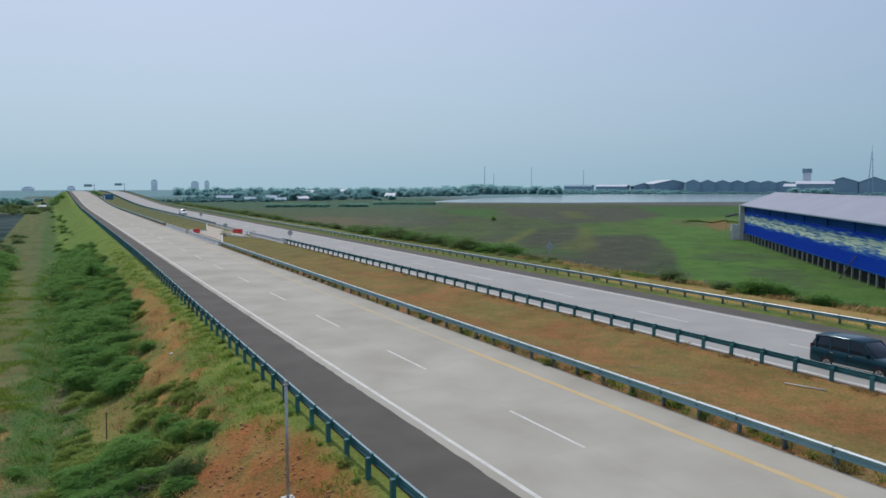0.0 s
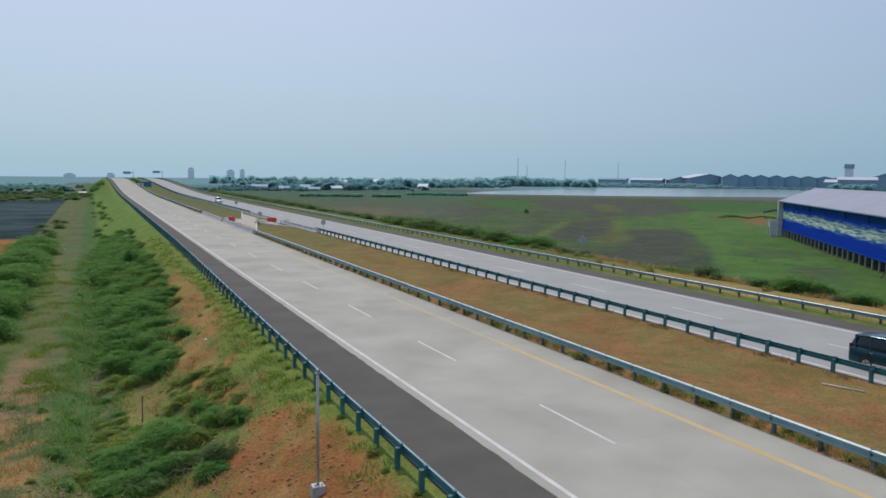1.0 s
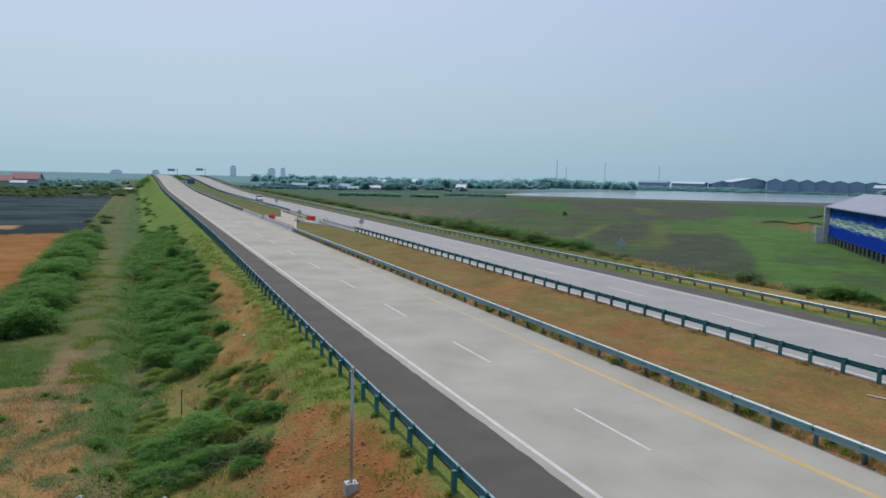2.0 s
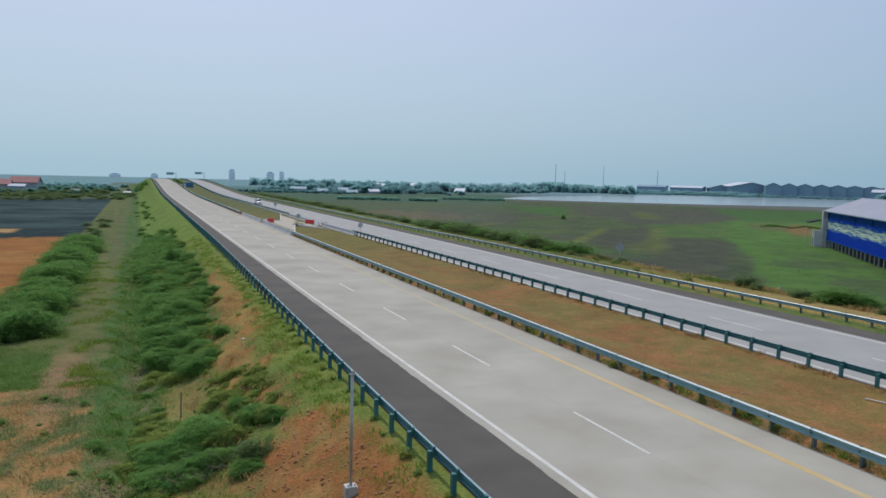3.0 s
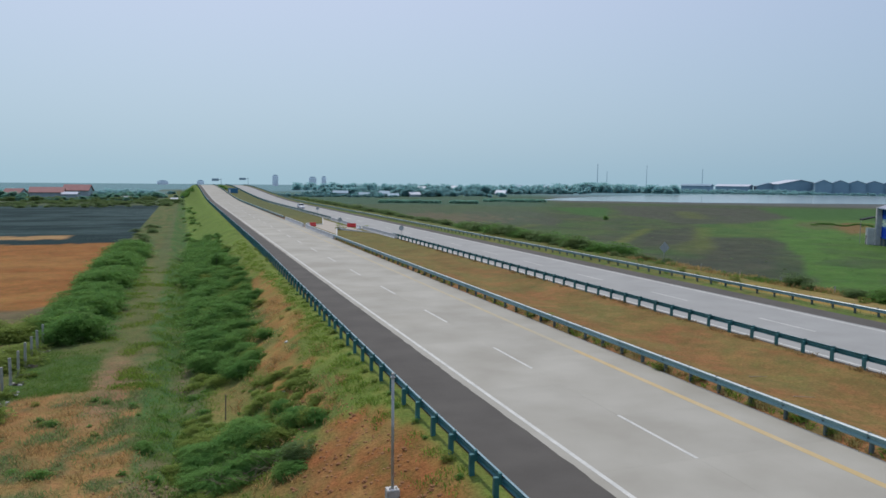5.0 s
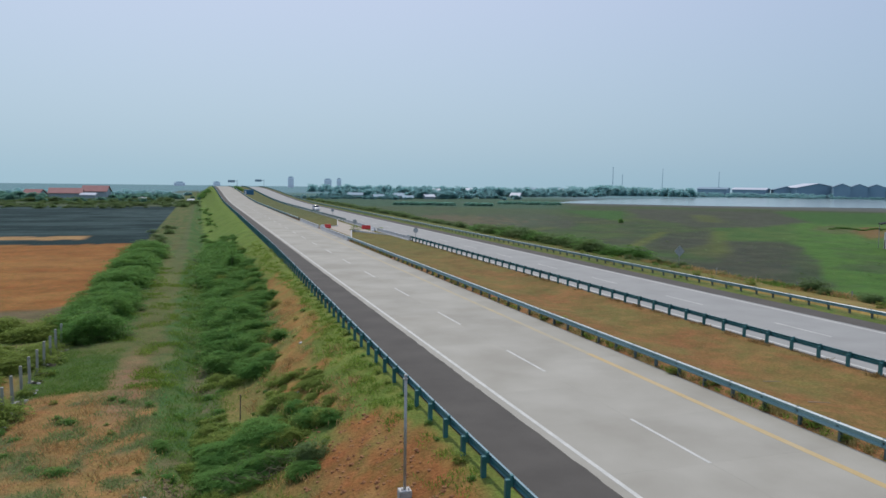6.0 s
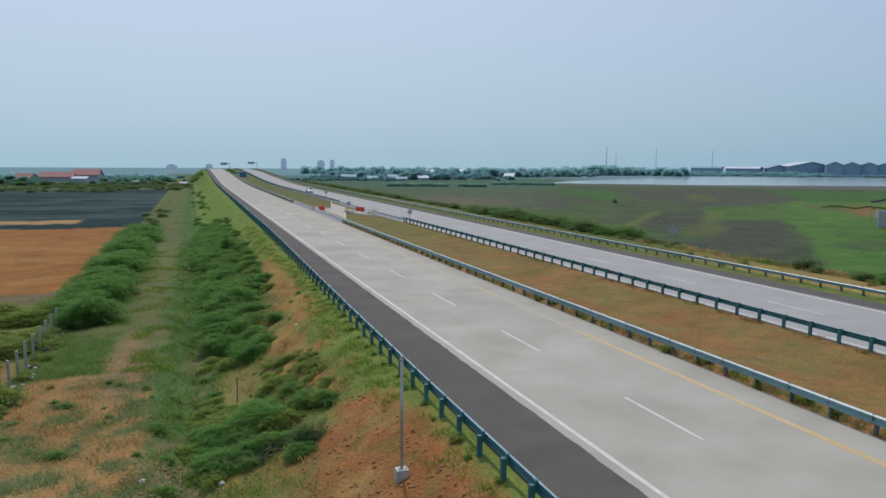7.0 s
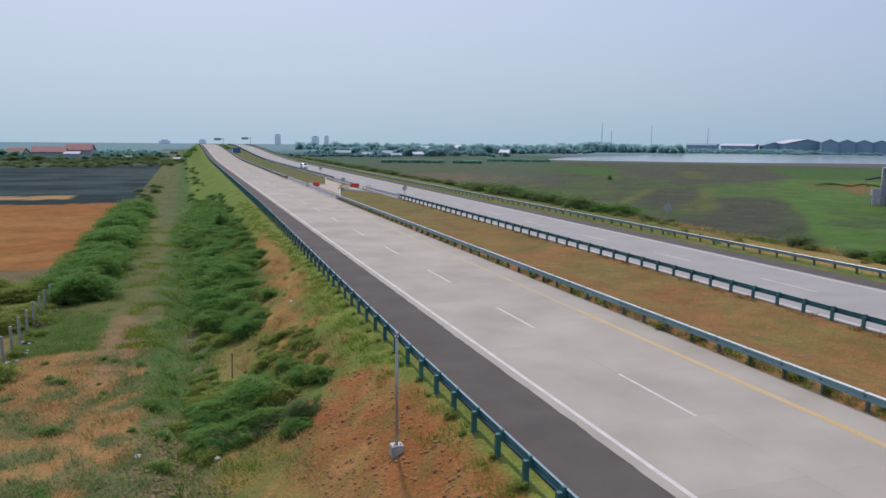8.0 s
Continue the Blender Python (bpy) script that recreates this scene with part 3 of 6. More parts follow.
def build_ground():
    verts = [(x, y, ground_z(x, y)) for y in GY for x in GX]
    k = len(GX)
    faces = [(j * k + i, j * k + i + 1, (j + 1) * k + i + 1, (j + 1) * k + i) for j in range(len(GY) - 1) for i in range(k - 1)]
    me = raw_mesh("ground", verts, faces, M_GROUND)
    att = me.color_attributes.new("cover", "FLOAT_COLOR", "POINT")
    cols = np.ones((len(verts), 4), dtype=np.float32)
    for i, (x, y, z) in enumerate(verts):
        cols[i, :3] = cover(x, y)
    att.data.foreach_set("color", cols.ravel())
    me.polygons.foreach_set("use_smooth", [True] * len(me.polygons))
    return tagged(new("ground", me), "dry grassy verges, red soil and muddy fields reaching the horizon", "ground", kind="structure")


ground = build_ground()


# ---- roads ----
YS = steps((-40, 300, 20), (300, 700, 20), (700, 2400, 340))
YS_NEAR = steps((-40, 200, 0.45))


def strip(name, x0, x1, z, material, y0=-40, y1=700, thick=0.0, parent=None, ragged=0.0, fine=False, tapered=False):
    """A ribbon along the road with a little thickness; ragged wobbles its x0 or x1 edge."""
    ys = [y for y in sorted(set((YS_NEAR if fine else []) + YS + [y0, y1])) if y0 <= y <= y1]
    verts, faces = [], []
    for y in ys:
        h = rise(y) + z
        w = ragged * (noise.noise((y * 0.9, 4.2, 0)) + 0.6 * noise.noise((y * 3.1, 1.7, 0))) if ragged else 0
        o = taper(y) if tapered else 0.0
        verts += [(x0 + o, y, h), (x1 + w, y, h), (x1 + w, y, h - thick), (x0 + o, y, h - thick)]
    for i in range(len(ys) - 1):
        a, b = 4 * i, 4 * i + 4
        faces += [(a, a + 1, b + 1, b), (a + 1, a + 2, b + 2, b + 1), (a + 3, a, b, b + 3), (a + 2, a + 3, b + 3, b + 2)]
    faces += [(3, 2, 1, 0), (b, b + 1, b + 2, b + 3)]
    ob = new(name, raw_mesh(name, verts, faces, material))
    ob.parent = parent
    return ob


NEAR_L, NEAR_R, FAR_L, FAR_R = -4.6, 6.1, 16.75, 27.2
road_near = tagged(strip("road", NEAR_L, NEAR_R, -0.006, M_CONC, thick=0.28), "pale concrete carriageway running away beside the verge", "road", kind="structure")
road_far = tagged(strip("road", FAR_L, FAR_R, 0.0, M_CONC_FAR, thick=0.28), "pale concrete carriageway beyond the median", "road", kind="structure")
tagged(strip("shoulder", -7.35, NEAR_L + 0.12, 0.006, M_ASPH, thick=0.3, ragged=0.07, fine=True, tapered=True), "dark asphalt hard shoulder with a ragged inner edge", "shoulder", kind="structure")
tagged(strip("shoulder", 29.3, FAR_R - 0.1, 0.006, M_ASPH, thick=0.3, ragged=0.05, fine=True), "dark asphalt hard shoulder of the further carriageway", "shoulder", kind="structure")
strip("edge_line", -4.09, -3.91, 0.004, M_WHITE, thick=0.003, parent=road_near)
# assumed line, added to brighten the gaps below the median rail
strip("edge_line", 16.98, 17.2, 0.004, M_WHITE, thick=0.003, parent=road_far)
strip("yellow_line", 4.05, 4.38, 0.004, M_YELLOW, y1=36, thick=0.003, parent=road_near)
# fainter yellow further from the camera, to fit its view
strip("yellow_line", 4.05, 4.38, 0.004, M_YELLOW_FAINT, y0=36, y1=300, thick=0.003, parent=road_near)
strip("edge_line", 26.45, 26.65, 0.004, M_WHITE, thick=0.003, parent=road_far)
dash = mesh_of("lane_dash", boxed(-0.07, 0.07, -2.5, 2.5, 0.0, 0.004), M_WHITE)
for i in range(-4, 24):
    piece("lane_dash", dash, road_near, pose(0, 22.5 + 13 * i, 0.002 + rise(22.5 + 13 * i)))
    piece("lane_dash", dash, road_far, pose(22.1, 25.7 + 13 * i, 0.002 + rise(25.7 + 13 * i)))

# the paved opening through the median
def slab_of(name, outline, z0, z1, material):
    bm = bmesh.new()
    top = [bm.verts.new((x, y, z1)) for x, y in outline]
    low = [bm.verts.new((x, y, z0)) for x, y in outline]
    k = len(outline)
    bm.faces.new(top)
    bm.faces.new(low[::-1])
    for i in range(k):
        bm.faces.new((low[i], low[(i + 1) % k], top[(i + 1) % k], top[i]))
    bmesh.ops.recalc_face_normals(bm, faces=bm.faces)
    return new(name, mesh_of(name, bm, material))


SOUTH_NOSE = [(6.75, 119.0), (7.7, 123.4), (11.9, 144.5), (16.0, 129.5), (16.1, 117.0)]
NORTH_NOSE = [(16.2, 184.4), (11.5, 158.0), (6.75, 156.0)]
crossing = slab_of("median_crossing", [(NEAR_R, 118.0), *SOUTH_NOSE, (FAR_L, 116.5), (FAR_L, 185.0), *NORTH_NOSE, (NEAR_R, 155.5)], -0.34, -0.004, M_CROSS)
tagged(crossing, "paved concrete opening through the grass median", "pavement", kind="structure")


# ---- guard rails ----
def wbeam():
    """The two-wave rail section, 4 m long, waves towards -x."""
    prof = [(0.0, -0.155), (-0.02, -0.15), (-0.08, -0.115), (-0.08, -0.07), (-0.02, -0.03), (-0.02, 0.03), (-0.08, 0.07), (-0.08, 0.125), (-0.045, 0.15), (0.02, 0.157)]
    outline = prof + [(x + 0.012, z * 0.97) for x, z in prof[::-1]]
    return extruded(outline, -2.03, 2.03)


def guard_rail(x, top, side, beam_mat, y0, y1, label, near_end=210, bend=None, tall=1.0):
    """A line of posts every 2 m with spacer blocks and overlapping 4 m beams. side: +1 where the beam faces -x."""
    rail = thing("guard_rail", pose(x, y0, 0), label, "guard rail", "guard rails along the road")
    bare = beam_mat is M_GALV
    beam = mesh_of("beam", wbeam(), beam_mat)
    beam.transform(Matrix.Diagonal((1, 1, tall, 1)))
    # upward faces at the beam's top get the painted glint
    beam.materials.append(M_EDGE if bare else M_EDGE_TEAL)
    for p in beam.polygons:
        if p.normal.z > 0.5 and p.center.z > 0.1:
            p.material_index = 1
    wide, steel = (0.06, M_SLATE) if bare else (0.085, M_TEAL)
    post = mesh_of("post", boxed(0.08, 0.24, -wide, wide, -top - 0.5, 0.06, bevel=0.012), steel)
    block = mesh_of("spacer_block", boxed(-0.02, 0.08, -0.9 * wide, 0.9 * wide, -0.17, 0.19, bevel=0.006), steel)
    turn = 0 if side > 0 else 180
    y = y0
    far_v = bmesh.new()
    while y < y1:
        z = top - 0.155 + rise(y)
        o = bend(y) if bend else 0.0
        if y < near_end:
            piece("post", post, rail, pose(o, y - y0, z, 0, 0, turn + random.uniform(-1.5, 1.5)))
            piece("spacer_block", block, rail, pose(o, y - y0, z, 0, 0, turn))
            if round((y - y0) / 2) % 2 == 0:
                piece("beam", beam, rail, pose(o + (0.02 if bend else 0), y - y0 + 2, z, 0, 0, turn - (0.5 if bend and 25 < y < 105 else 0)))
        else:
            box(far_v, o + 0.1 * side - 0.08, o + 0.1 * side + 0.08, y - y0 - 0.05, y - y0 + 0.05, z - top, z + 0.06)
        y += 2
    if y1 > near_end:
        tagged(part("far_post", far_v, M_TEAL, rail), kind="stuff")
        ys = steps((max(y0, near_end), y1, 20))
        verts, faces = [], []
        for yy in ys:
            zz = rise(yy) + top - 0.155
            o = bend(yy) if bend else 0.0
            verts += [(o - 0.06 * side, yy - y0, zz - 0.155), (o - 0.06 * side, yy - y0, zz + 0.155), (o + 0.02 * side, yy - y0, zz + 0.155), (o + 0.02 * side, yy - y0, zz - 0.155)]
        for i in range(len(ys) - 1):
            a, b = 4 * i, 4 * i + 4
            faces += [(a + j, a + (j + 1) % 4, b + (j + 1) % 4, b + j) for j in range(4)]
        ob = new("far_beam", raw_mesh("far_beam", verts, faces, beam_mat))
        ob.parent = rail
    else:
        far_v.free()
    return rail


guard_rail(-7.85, 0.75, -1, M_TEAL_BEAM, -20.8, 640, "teal-painted steel guard rail along the asphalt shoulder", bend=taper)
guard_rail(6.16, 0.75, 1, M_GALV, -21.5, 118.5, "blue-grey steel guard rail on the near edge of the median", tall=1.15)
guard_rail(6.16, 0.75, 1, M_GALV, 182, 640, "blue-grey steel guard rail on the median beyond the opening")
guard_rail(16.45, 0.82, -1, M_TEAL_BEAM, -20.5, 117, "teal steel guard rail on the far edge of the median")
guard_rail(16.45, 0.82, -1, M_TEAL_BEAM, 175, 640, "teal steel guard rail on the far median edge beyond the opening")
guard_rail(30.3, 0.74, 1, M_GALV, -19.4, 640, "blue-grey steel guard rail along the far shoulder", tall=0.9)


# ---- plants ----
def crown_mesh(name, material, sprays, leaves, rx, ry, rz, leaf, seed, flat=0.55, low=0.12, width=0.3, tiers=0, reach=0.34):
    """Feathery sprays: short arching twigs set over a lumpy dome, each lined with narrow leaves, with gaps between."""
    rng = np.random.default_rng(seed)
    verts, faces = [], []
    lobes = []
    for k in range(6):
        ang, off = rng.uniform(0, 2 * math.pi), rng.uniform(0.2, 0.7) if k else 0.0
        lobes.append((off * math.cos(ang), off * math.sin(ang), rng.uniform(0.0, 0.3), rng.uniform(0.34, 0.6), rng.uniform(0.4, 0.85) if k else 0.85))
    for _ in range(sprays):
        ox, oy, oz, lr, lh = lobes[rng.integers(0, 6)]
        a, u = rng.uniform(0, 2 * math.pi), rng.uniform(0, 1)
        if tiers:
            u = min(1.0, max(0.0, (int(u * tiers) + 0.75 + rng.normal(0, 0.16)) / tiers))
        h = low + (1 - low) * u
        lump = 0.8 + 0.5 * noise.noise((math.cos(a) * 1.7 + seed, math.sin(a) * 1.7 + ox * 5, h * 2.2))
        rad = lr * lump * math.sqrt(max(0.0, 1 - h * h * 0.92)) * rng.uniform(0.3, 1.0)
        p = np.array((rx * (ox + rad * math.cos(a)), ry * (oy + rad * math.sin(a)), rz * (oz * h + lh * h * (0.8 + 0.35 * lump))))
        turn = a + rng.normal(0, 0.6)
        d = np.array((math.cos(turn), math.sin(turn), rng.uniform(-0.1, 0.55) * flat))
        d /= np.linalg.norm(d)
        run = reach * rx * rng.uniform(0.5, 1.6)
        side = np.array((-math.sin(turn), math.cos(turn), 0.0))
        for q in range(leaves):
            f = (q + 0.5) / leaves
            c = p + d * run * f + np.array((0, 0, -0.22 * run * f * f)) + rng.normal(0, 0.02 * rx, 3)
            sgn = 1 if q % 2 else -1
            v = side * sgn * 0.8 + d * 0.55 + rng.normal(0, 0.28, 3)
            v /= np.linalg.norm(v)
            n = np.cross(v, d) + rng.normal(0, 0.15, 3)
            w = np.cross(v, n)
            w /= np.linalg.norm(w) + 1e-6
            k = leaf * rng.uniform(0.65, 1.3)
            i = len(verts)
            verts += [tuple(c), tuple(c + v * k * 0.5 + w * k * width * 0.5), tuple(c + v * k), tuple(c + v * k * 0.5 - w * k * width * 0.5)]
            faces.append((i, i + 1, i + 2, i + 3))
    return raw_mesh(name, verts, faces, material)


def limbs_mesh(name, height, spread, seed, trunk=0.08, fork=0.25, count=7):
    rng = random.Random(seed)
    bm = bmesh.new()
    rod(bm, (0, 0, -0.2), (0, 0, height * fork), trunk, trunk * 0.8, 7)
    for i in range(count):
        a = 2 * math.pi * i / count + rng.uniform(-0.3, 0.3)
        mid = (math.cos(a) * spread * 0.4, math.sin(a) * spread * 0.4, height * rng.uniform(0.45, 0.6))
        tip = (math.cos(a) * spread * 0.8, math.sin(a) * spread * 0.8, height * rng.uniform(0.65, 0.85))
        rod(bm, (0, 0, height * fork * 0.8), mid, trunk * 0.6, trunk * 0.4, 6)
        rod(bm, mid, tip, trunk * 0.4, trunk * 0.12, 5)
    return mesh_of(name, bm, M_BARK)


def plant(name, crown, limbs, label, category, group):
    ob = thing(name, pose(0, 0, 0), label, category, group)
    piece("trunk", limbs, ob, pose(0, 0, 0))
    piece("crown", crown, ob, pose(0, 0, 0))
    return ob


def scaled(x, y, z, turn, s, sz=None):
    return pose(x, y, z, 0, 0, turn) @ Matrix.Diagonal((s, s, sz or s, 1))


rnd = random.Random(11)
BUSHES = []
for v in range(5):
    crown = crown_mesh("crown", (M_LEAF, M_LEAF, M_LEAF, M_LEAF_Y, M_LEAF_D)[v], 460, 18, 1.7, 1.55, 1.75, 0.19, 40 + v, 0.45, 0.0, 0.3, 4, 0.46)
    BUSHES.append(plant("acacia_bush", crown, limbs_mesh("trunk", 1.35, 1.5, 60 + v, 0.05), "spreading fine-leaved green bush on the verge", "bush", "bushes on the verge"))


def put(kinds, i, m):
    """The first use of a kind moves the thing itself; later ones are copies."""
    ob, used = kinds[i]
    if used:
        return copy_thing(ob, m)
    ob.matrix_basis = m
    kinds[i] = (ob, True)
    return ob


BUSHES = [(b, False) for b in BUSHES]


def scrub(name, spots, label, material=None, step=10, grow=2.4):
    """Low bushes too far off to count, joined."""
    data = [o for o in BUSHES[0][0].children if o.name.startswith("crown")][0].data
    co = np.empty(len(data.vertices) * 3, dtype=np.float32)
    data.vertices.foreach_get("co", co)
    co = co.reshape(-1, 4, 3)[::step].copy()
    mid = co.mean(axis=1, keepdims=True)
    co = (mid + (co - mid) * grow).reshape(-1, 3)
    verts, faces = [], []
    for x, y, sc in spots:
        ang, k, z = rnd.uniform(0, 6.28), len(verts), ground_z(x, y) - 0.1
        px = x + 1.35 * sc * (co[:, 0] * math.cos(ang) - co[:, 1] * math.sin(ang))
        py = y + 1.35 * sc * (co[:, 0] * math.sin(ang) + co[:, 1] * math.cos(ang))
        verts += list(zip(px.tolist(), py.tolist(), (z + rnd.uniform(0.5, 0.9) * sc * co[:, 2]).tolist()))
        faces += [(k + 4 * q, k + 4 * q + 1, k + 4 * q + 2, k + 4 * q + 3) for q in range(len(co) // 4)]
    return tagged(new(name, raw_mesh(name, verts, faces, material or M_LEAF_D)), label, "scrub", kind="stuff")


DISTANT = ([], [])


def bush(x, y, s, v=None, tall=1.0):
    v = rnd.choice((0, 1, 2, 2, 1, 0, 3)) if v is None else v
    if y > 92:
        DISTANT[v == 4].append((x, y, 1.1 * s))
        return
    s *= 1.4
    put(BUSHES, v, scaled(x, y, ground_z(x, y) - 0.08, rnd.uniform(0, 360), s * rnd.uniform(0.95, 1.15), s * tall * rnd.uniform(0.75, 1.15)))


# embankment foot beside the ditch: a low sprawling thicket, then the taller row behind it
for k in range(40):
    f, g = rnd.random(), rnd.random()
    x, y = -16.2 + 4.6 * f + rnd.gauss(0, 0.25), 30.4 + 2.6 * f + 5.0 * g * (1 - 0.25 * f) + rnd.gauss(0, 0.3)
    bush(x, y, rnd.uniform(0.36, 0.7) * (1.05 - 0.35 * f), rnd.choice((0, 1, 2, 3, 1, 2, 3)), 0.85)
for k in range(6):
    bush(-15.6 + 2.4 * rnd.random(), 30.2 + 1.4 * rnd.random(), rnd.uniform(0.4, 0.6), rnd.choice((0, 1, 2)), 0.9)
for k in range(7):
    bush(-13.4 + 1.2 * rnd.random(), 28.4 + 1.4 * rnd.random(), rnd.uniform(0.2, 0.36), rnd.choice((4, 4, 0)), 0.9)
for x, y, s in ((-18.7, 35.2, 0.32), (-18.2, 31.6, 0.2), (-13.4, 46.0, 0.62), (-12.6, 47.8, 0.55), (-13.9, 47.6, 0.6), (-15.7, 51.0, 0.75), (-15.2, 53.4, 0.9),
                (-14.6, 50.0, 0.8), (-12.9, 50.4, 0.6), (-14.0, 52.2, 0.9), (-12.6, 54.0, 0.7), (-14.9, 55.5, 1.0), (-12.5, 57.2, 0.75), (-13.9, 58.6, 1.0), (-11.5, 51.8, 0.4)):
    bush(x, y, s)
y = 61.0
while y < 150:
    k = 1 - 0.45 * smooth01(90, 150, y)
    bush(-14.5 + rnd.uniform(-0.9, 0.9), y, k * rnd.uniform(0.8, 1.25))
    bush(-12.7 + rnd.uniform(-0.8, 0.7), y + 1, k * rnd.uniform(0.65, 1.0))
    if y > 64 and rnd.random() < 0.75:
        bush(-11.1 + rnd.uniform(-0.6, 0.5), y + 0.6, k * rnd.uniform(0.35, 0.62))
    y += rnd.uniform(1.2, 2.0)
spots = []
while y < 330:
    spots.append((-14.8 + rnd.uniform(-2.2, 2.2), y, rnd.uniform(0.3, 0.8)))
    y += rnd.uniform(6, 14)
spots += [(rnd.uniform(-17, -10.5), rnd.uniform(500, 612), rnd.uniform(0.7, 1.5)) for _ in range(26)]
scrub("slope_scrub", spots, "low green scrub on the far embankment slope", M_LEAF)

spots = [(rnd.uniform(-25.5, -19.5), rnd.uniform(24, 44), rnd.uniform(0.12, 0.26)) for _ in range(9)]
spots += [(rnd.uniform(-18.6, -15.4), rnd.uniform(27, 95), rnd.uniform(0.12, 0.26)) for _ in range(26)]
scrub("ditch_undergrowth", spots, "small green shrubs scattered beside the ditch and track", M_LEAF, 4, 1.4)
spots = [(rnd.uniform(-33, -27.5), rnd.uniform(40, 70), rnd.uniform(0.4, 0.85)) for _ in range(80)]
scrub("fence_undergrowth", spots, "tangled yellow-green shrubs behind the fence posts", M_LEAF_Y, 4, 1.5)
spots = [(rnd.uniform(-16.4, -11.0), rnd.choice((rnd.uniform(29.5, 39), rnd.uniform(45.5, 62))), rnd.uniform(0.16, 0.42)) for _ in range(64)]
spots += [(rnd.uniform(-13.4, -10.6), rnd.uniform(58, 125), rnd.uniform(0.3, 0.6)) for _ in range(34)]
spots += [(rnd.uniform(-13.2, -10.4), rnd.uniform(32, 42), rnd.uniform(0.1, 0.28)) for _ in range(60)]
spots += [(rnd.uniform(-17.6, -15.6), rnd.uniform(29, 40), rnd.uniform(0.12, 0.32)) for _ in range(50)]
scrub("slope_undergrowth", spots, "low yellow-green shrubs merging with grass on the slope", M_LEAF_Y, 4, 1.5)

# hedge between the track and the stubble field
# the low dark-leaved ones stand in for shade under the first two
for x, y, s, v in ((-25.3, 61.6, 1.05, 0), (-24.6, 62.4, 1.1, 1), (-26.2, 60.9, 0.7, 4), (-24.4, 60.8, 0.55, 4), (-23.6, 61.6, 0.5, 4), (-25.3, 60.4, 0.5, 4)):
    bush(x, y, s, v, 1.3 if v < 4 else 0.8)
y = 64.0
while y < 146:
    bush(-24.9 + rnd.uniform(-0.5, 0.5), y, rnd.uniform(0.95, 1.3), rnd.choice((0, 1, 4)) if y < 68 else rnd.choice((0, 1, 2)), 1.2)
    bush(-26.6 + rnd.uniform(-0.6, 0.5), y + 1.2, rnd.uniform(0.8, 1.15), rnd.choice((0, 1, 2)), 1.15)
    y += rnd.uniform(1.7, 2.5)
spots = []
while y < 205:
    spots.append((-25.5 + rnd.uniform(-2.2, 2.2), y, rnd.uniform(0.35, 0.7)))
    y += rnd.uniform(2, 4.5)
for _ in range(430):
    spots.append((rnd.uniform(-150, -17), rnd.uniform(342, 450), rnd.uniform(0.3, 1.2)))
spots += [(*from_camera(rnd.uniform(-11.5, -2.0), rnd.uniform(450, 462)), rnd.uniform(1.1, 1.9)) for _ in range(70)]
scrub("field_scrub", spots, "low olive scrub beside the burnt field", M_LEAF_D)
for _ in range(9):
    bush(rnd.uniform(-37, -28.2), rnd.uniform(58, 69), rnd.uniform(0.4, 0.7), 3, 0.7)

# far verge
for x, y, s in ((41.2, 45.5, 0.7), (42.0, 47.4, 0.75), (41.0, 49.0, 0.6), (42.4, 50.6, 0.65), (41.6, 43.6, 0.6), (40.8, 54.5, 0.55), (42.2, 57.0, 0.75), (42.8, 58.6, 0.6), (41.4, 62.5, 0.45), (42.1, 36.5, 0.55),
                (43.2, 76.5, 0.35), (43.6, 81.5, 0.85), (42.4, 83.5, 0.7), (41.1, 39.0, 0.45), (42.6, 66.5, 0.4), (41.8, 71.0, 0.45)):
    bush(x - (0.6 if y < 60 else 0.0), y, s * (1.65 if y < 60 else 1.2), rnd.choice((4, 4, 4, 0)), 1.0)
spots = [(rnd.uniform(39.6, 44.5), rnd.uniform(28, 100), rnd.uniform(0.2, 0.5)) for _ in range(60)]
scrub("verge_undergrowth", spots, "small dark shrubs and tall weeds on the far verge", M_LEAF_D, 4, 1.5)
y = 84.0
while y < 150:
    bush(41.8 + rnd.uniform(-1.4, 1.4), y, rnd.uniform(0.85, 1.4), rnd.choice((4, 4, 4, 0)), 1.0)
    if rnd.random() < 0.6:
        bush(39.8 + rnd.uniform(-0.8, 1.0), y + 0.8, rnd.uniform(0.25, 0.5), rnd.choice((3, 4)))
    y += rnd.uniform(1.6, 2.8)
spots = []
while y < 420:
    spots.append((43.0 + rnd.uniform(-2, 3), y, rnd.uniform(0.6, 1.2)))
    y += rnd.uniform(0.8, 2.2)
scrub("verge_scrub", spots, "dense green scrub along the far verge")

spots = []
while len(spots) < 900:
    x, y = rnd.uniform(46, 190), rnd.uniform(40, 260)
    if nz(x, y, 14, 47) > 0.5:
        spots.append((x, y, rnd.uniform(0.06, 0.18)))
scrub("field_tuft", spots, "low tufts of rough green growth in the wet fields", M_LEAF_D, 14, 2.2)

scrub("distant_bushes", DISTANT[0], "green acacia bushes merging further along the rows", M_LEAF, 2, 1.15)
scrub("distant_verge_bushes", DISTANT[1], "dark green bushes merging further along the verge", M_LEAF_D, 2, 1.15)

# a narrow dark conifer at the embankment foot
conifer = thing("cypress", pose(-12.9, 98.5, -2.3), "small narrow dark green conifer among the bushes", "tree")
piece("trunk", limbs_mesh("trunk", 2.6, 0.3, 5, 0.06, 0.5, 5), conifer, pose(0, 0, 0))
piece("crown", crown_mesh("crown", M_LEAF, 160, 14, 0.75, 0.75, 3.4, 0.22, 77, low=0.02), conifer, pose(0, 0, 0))

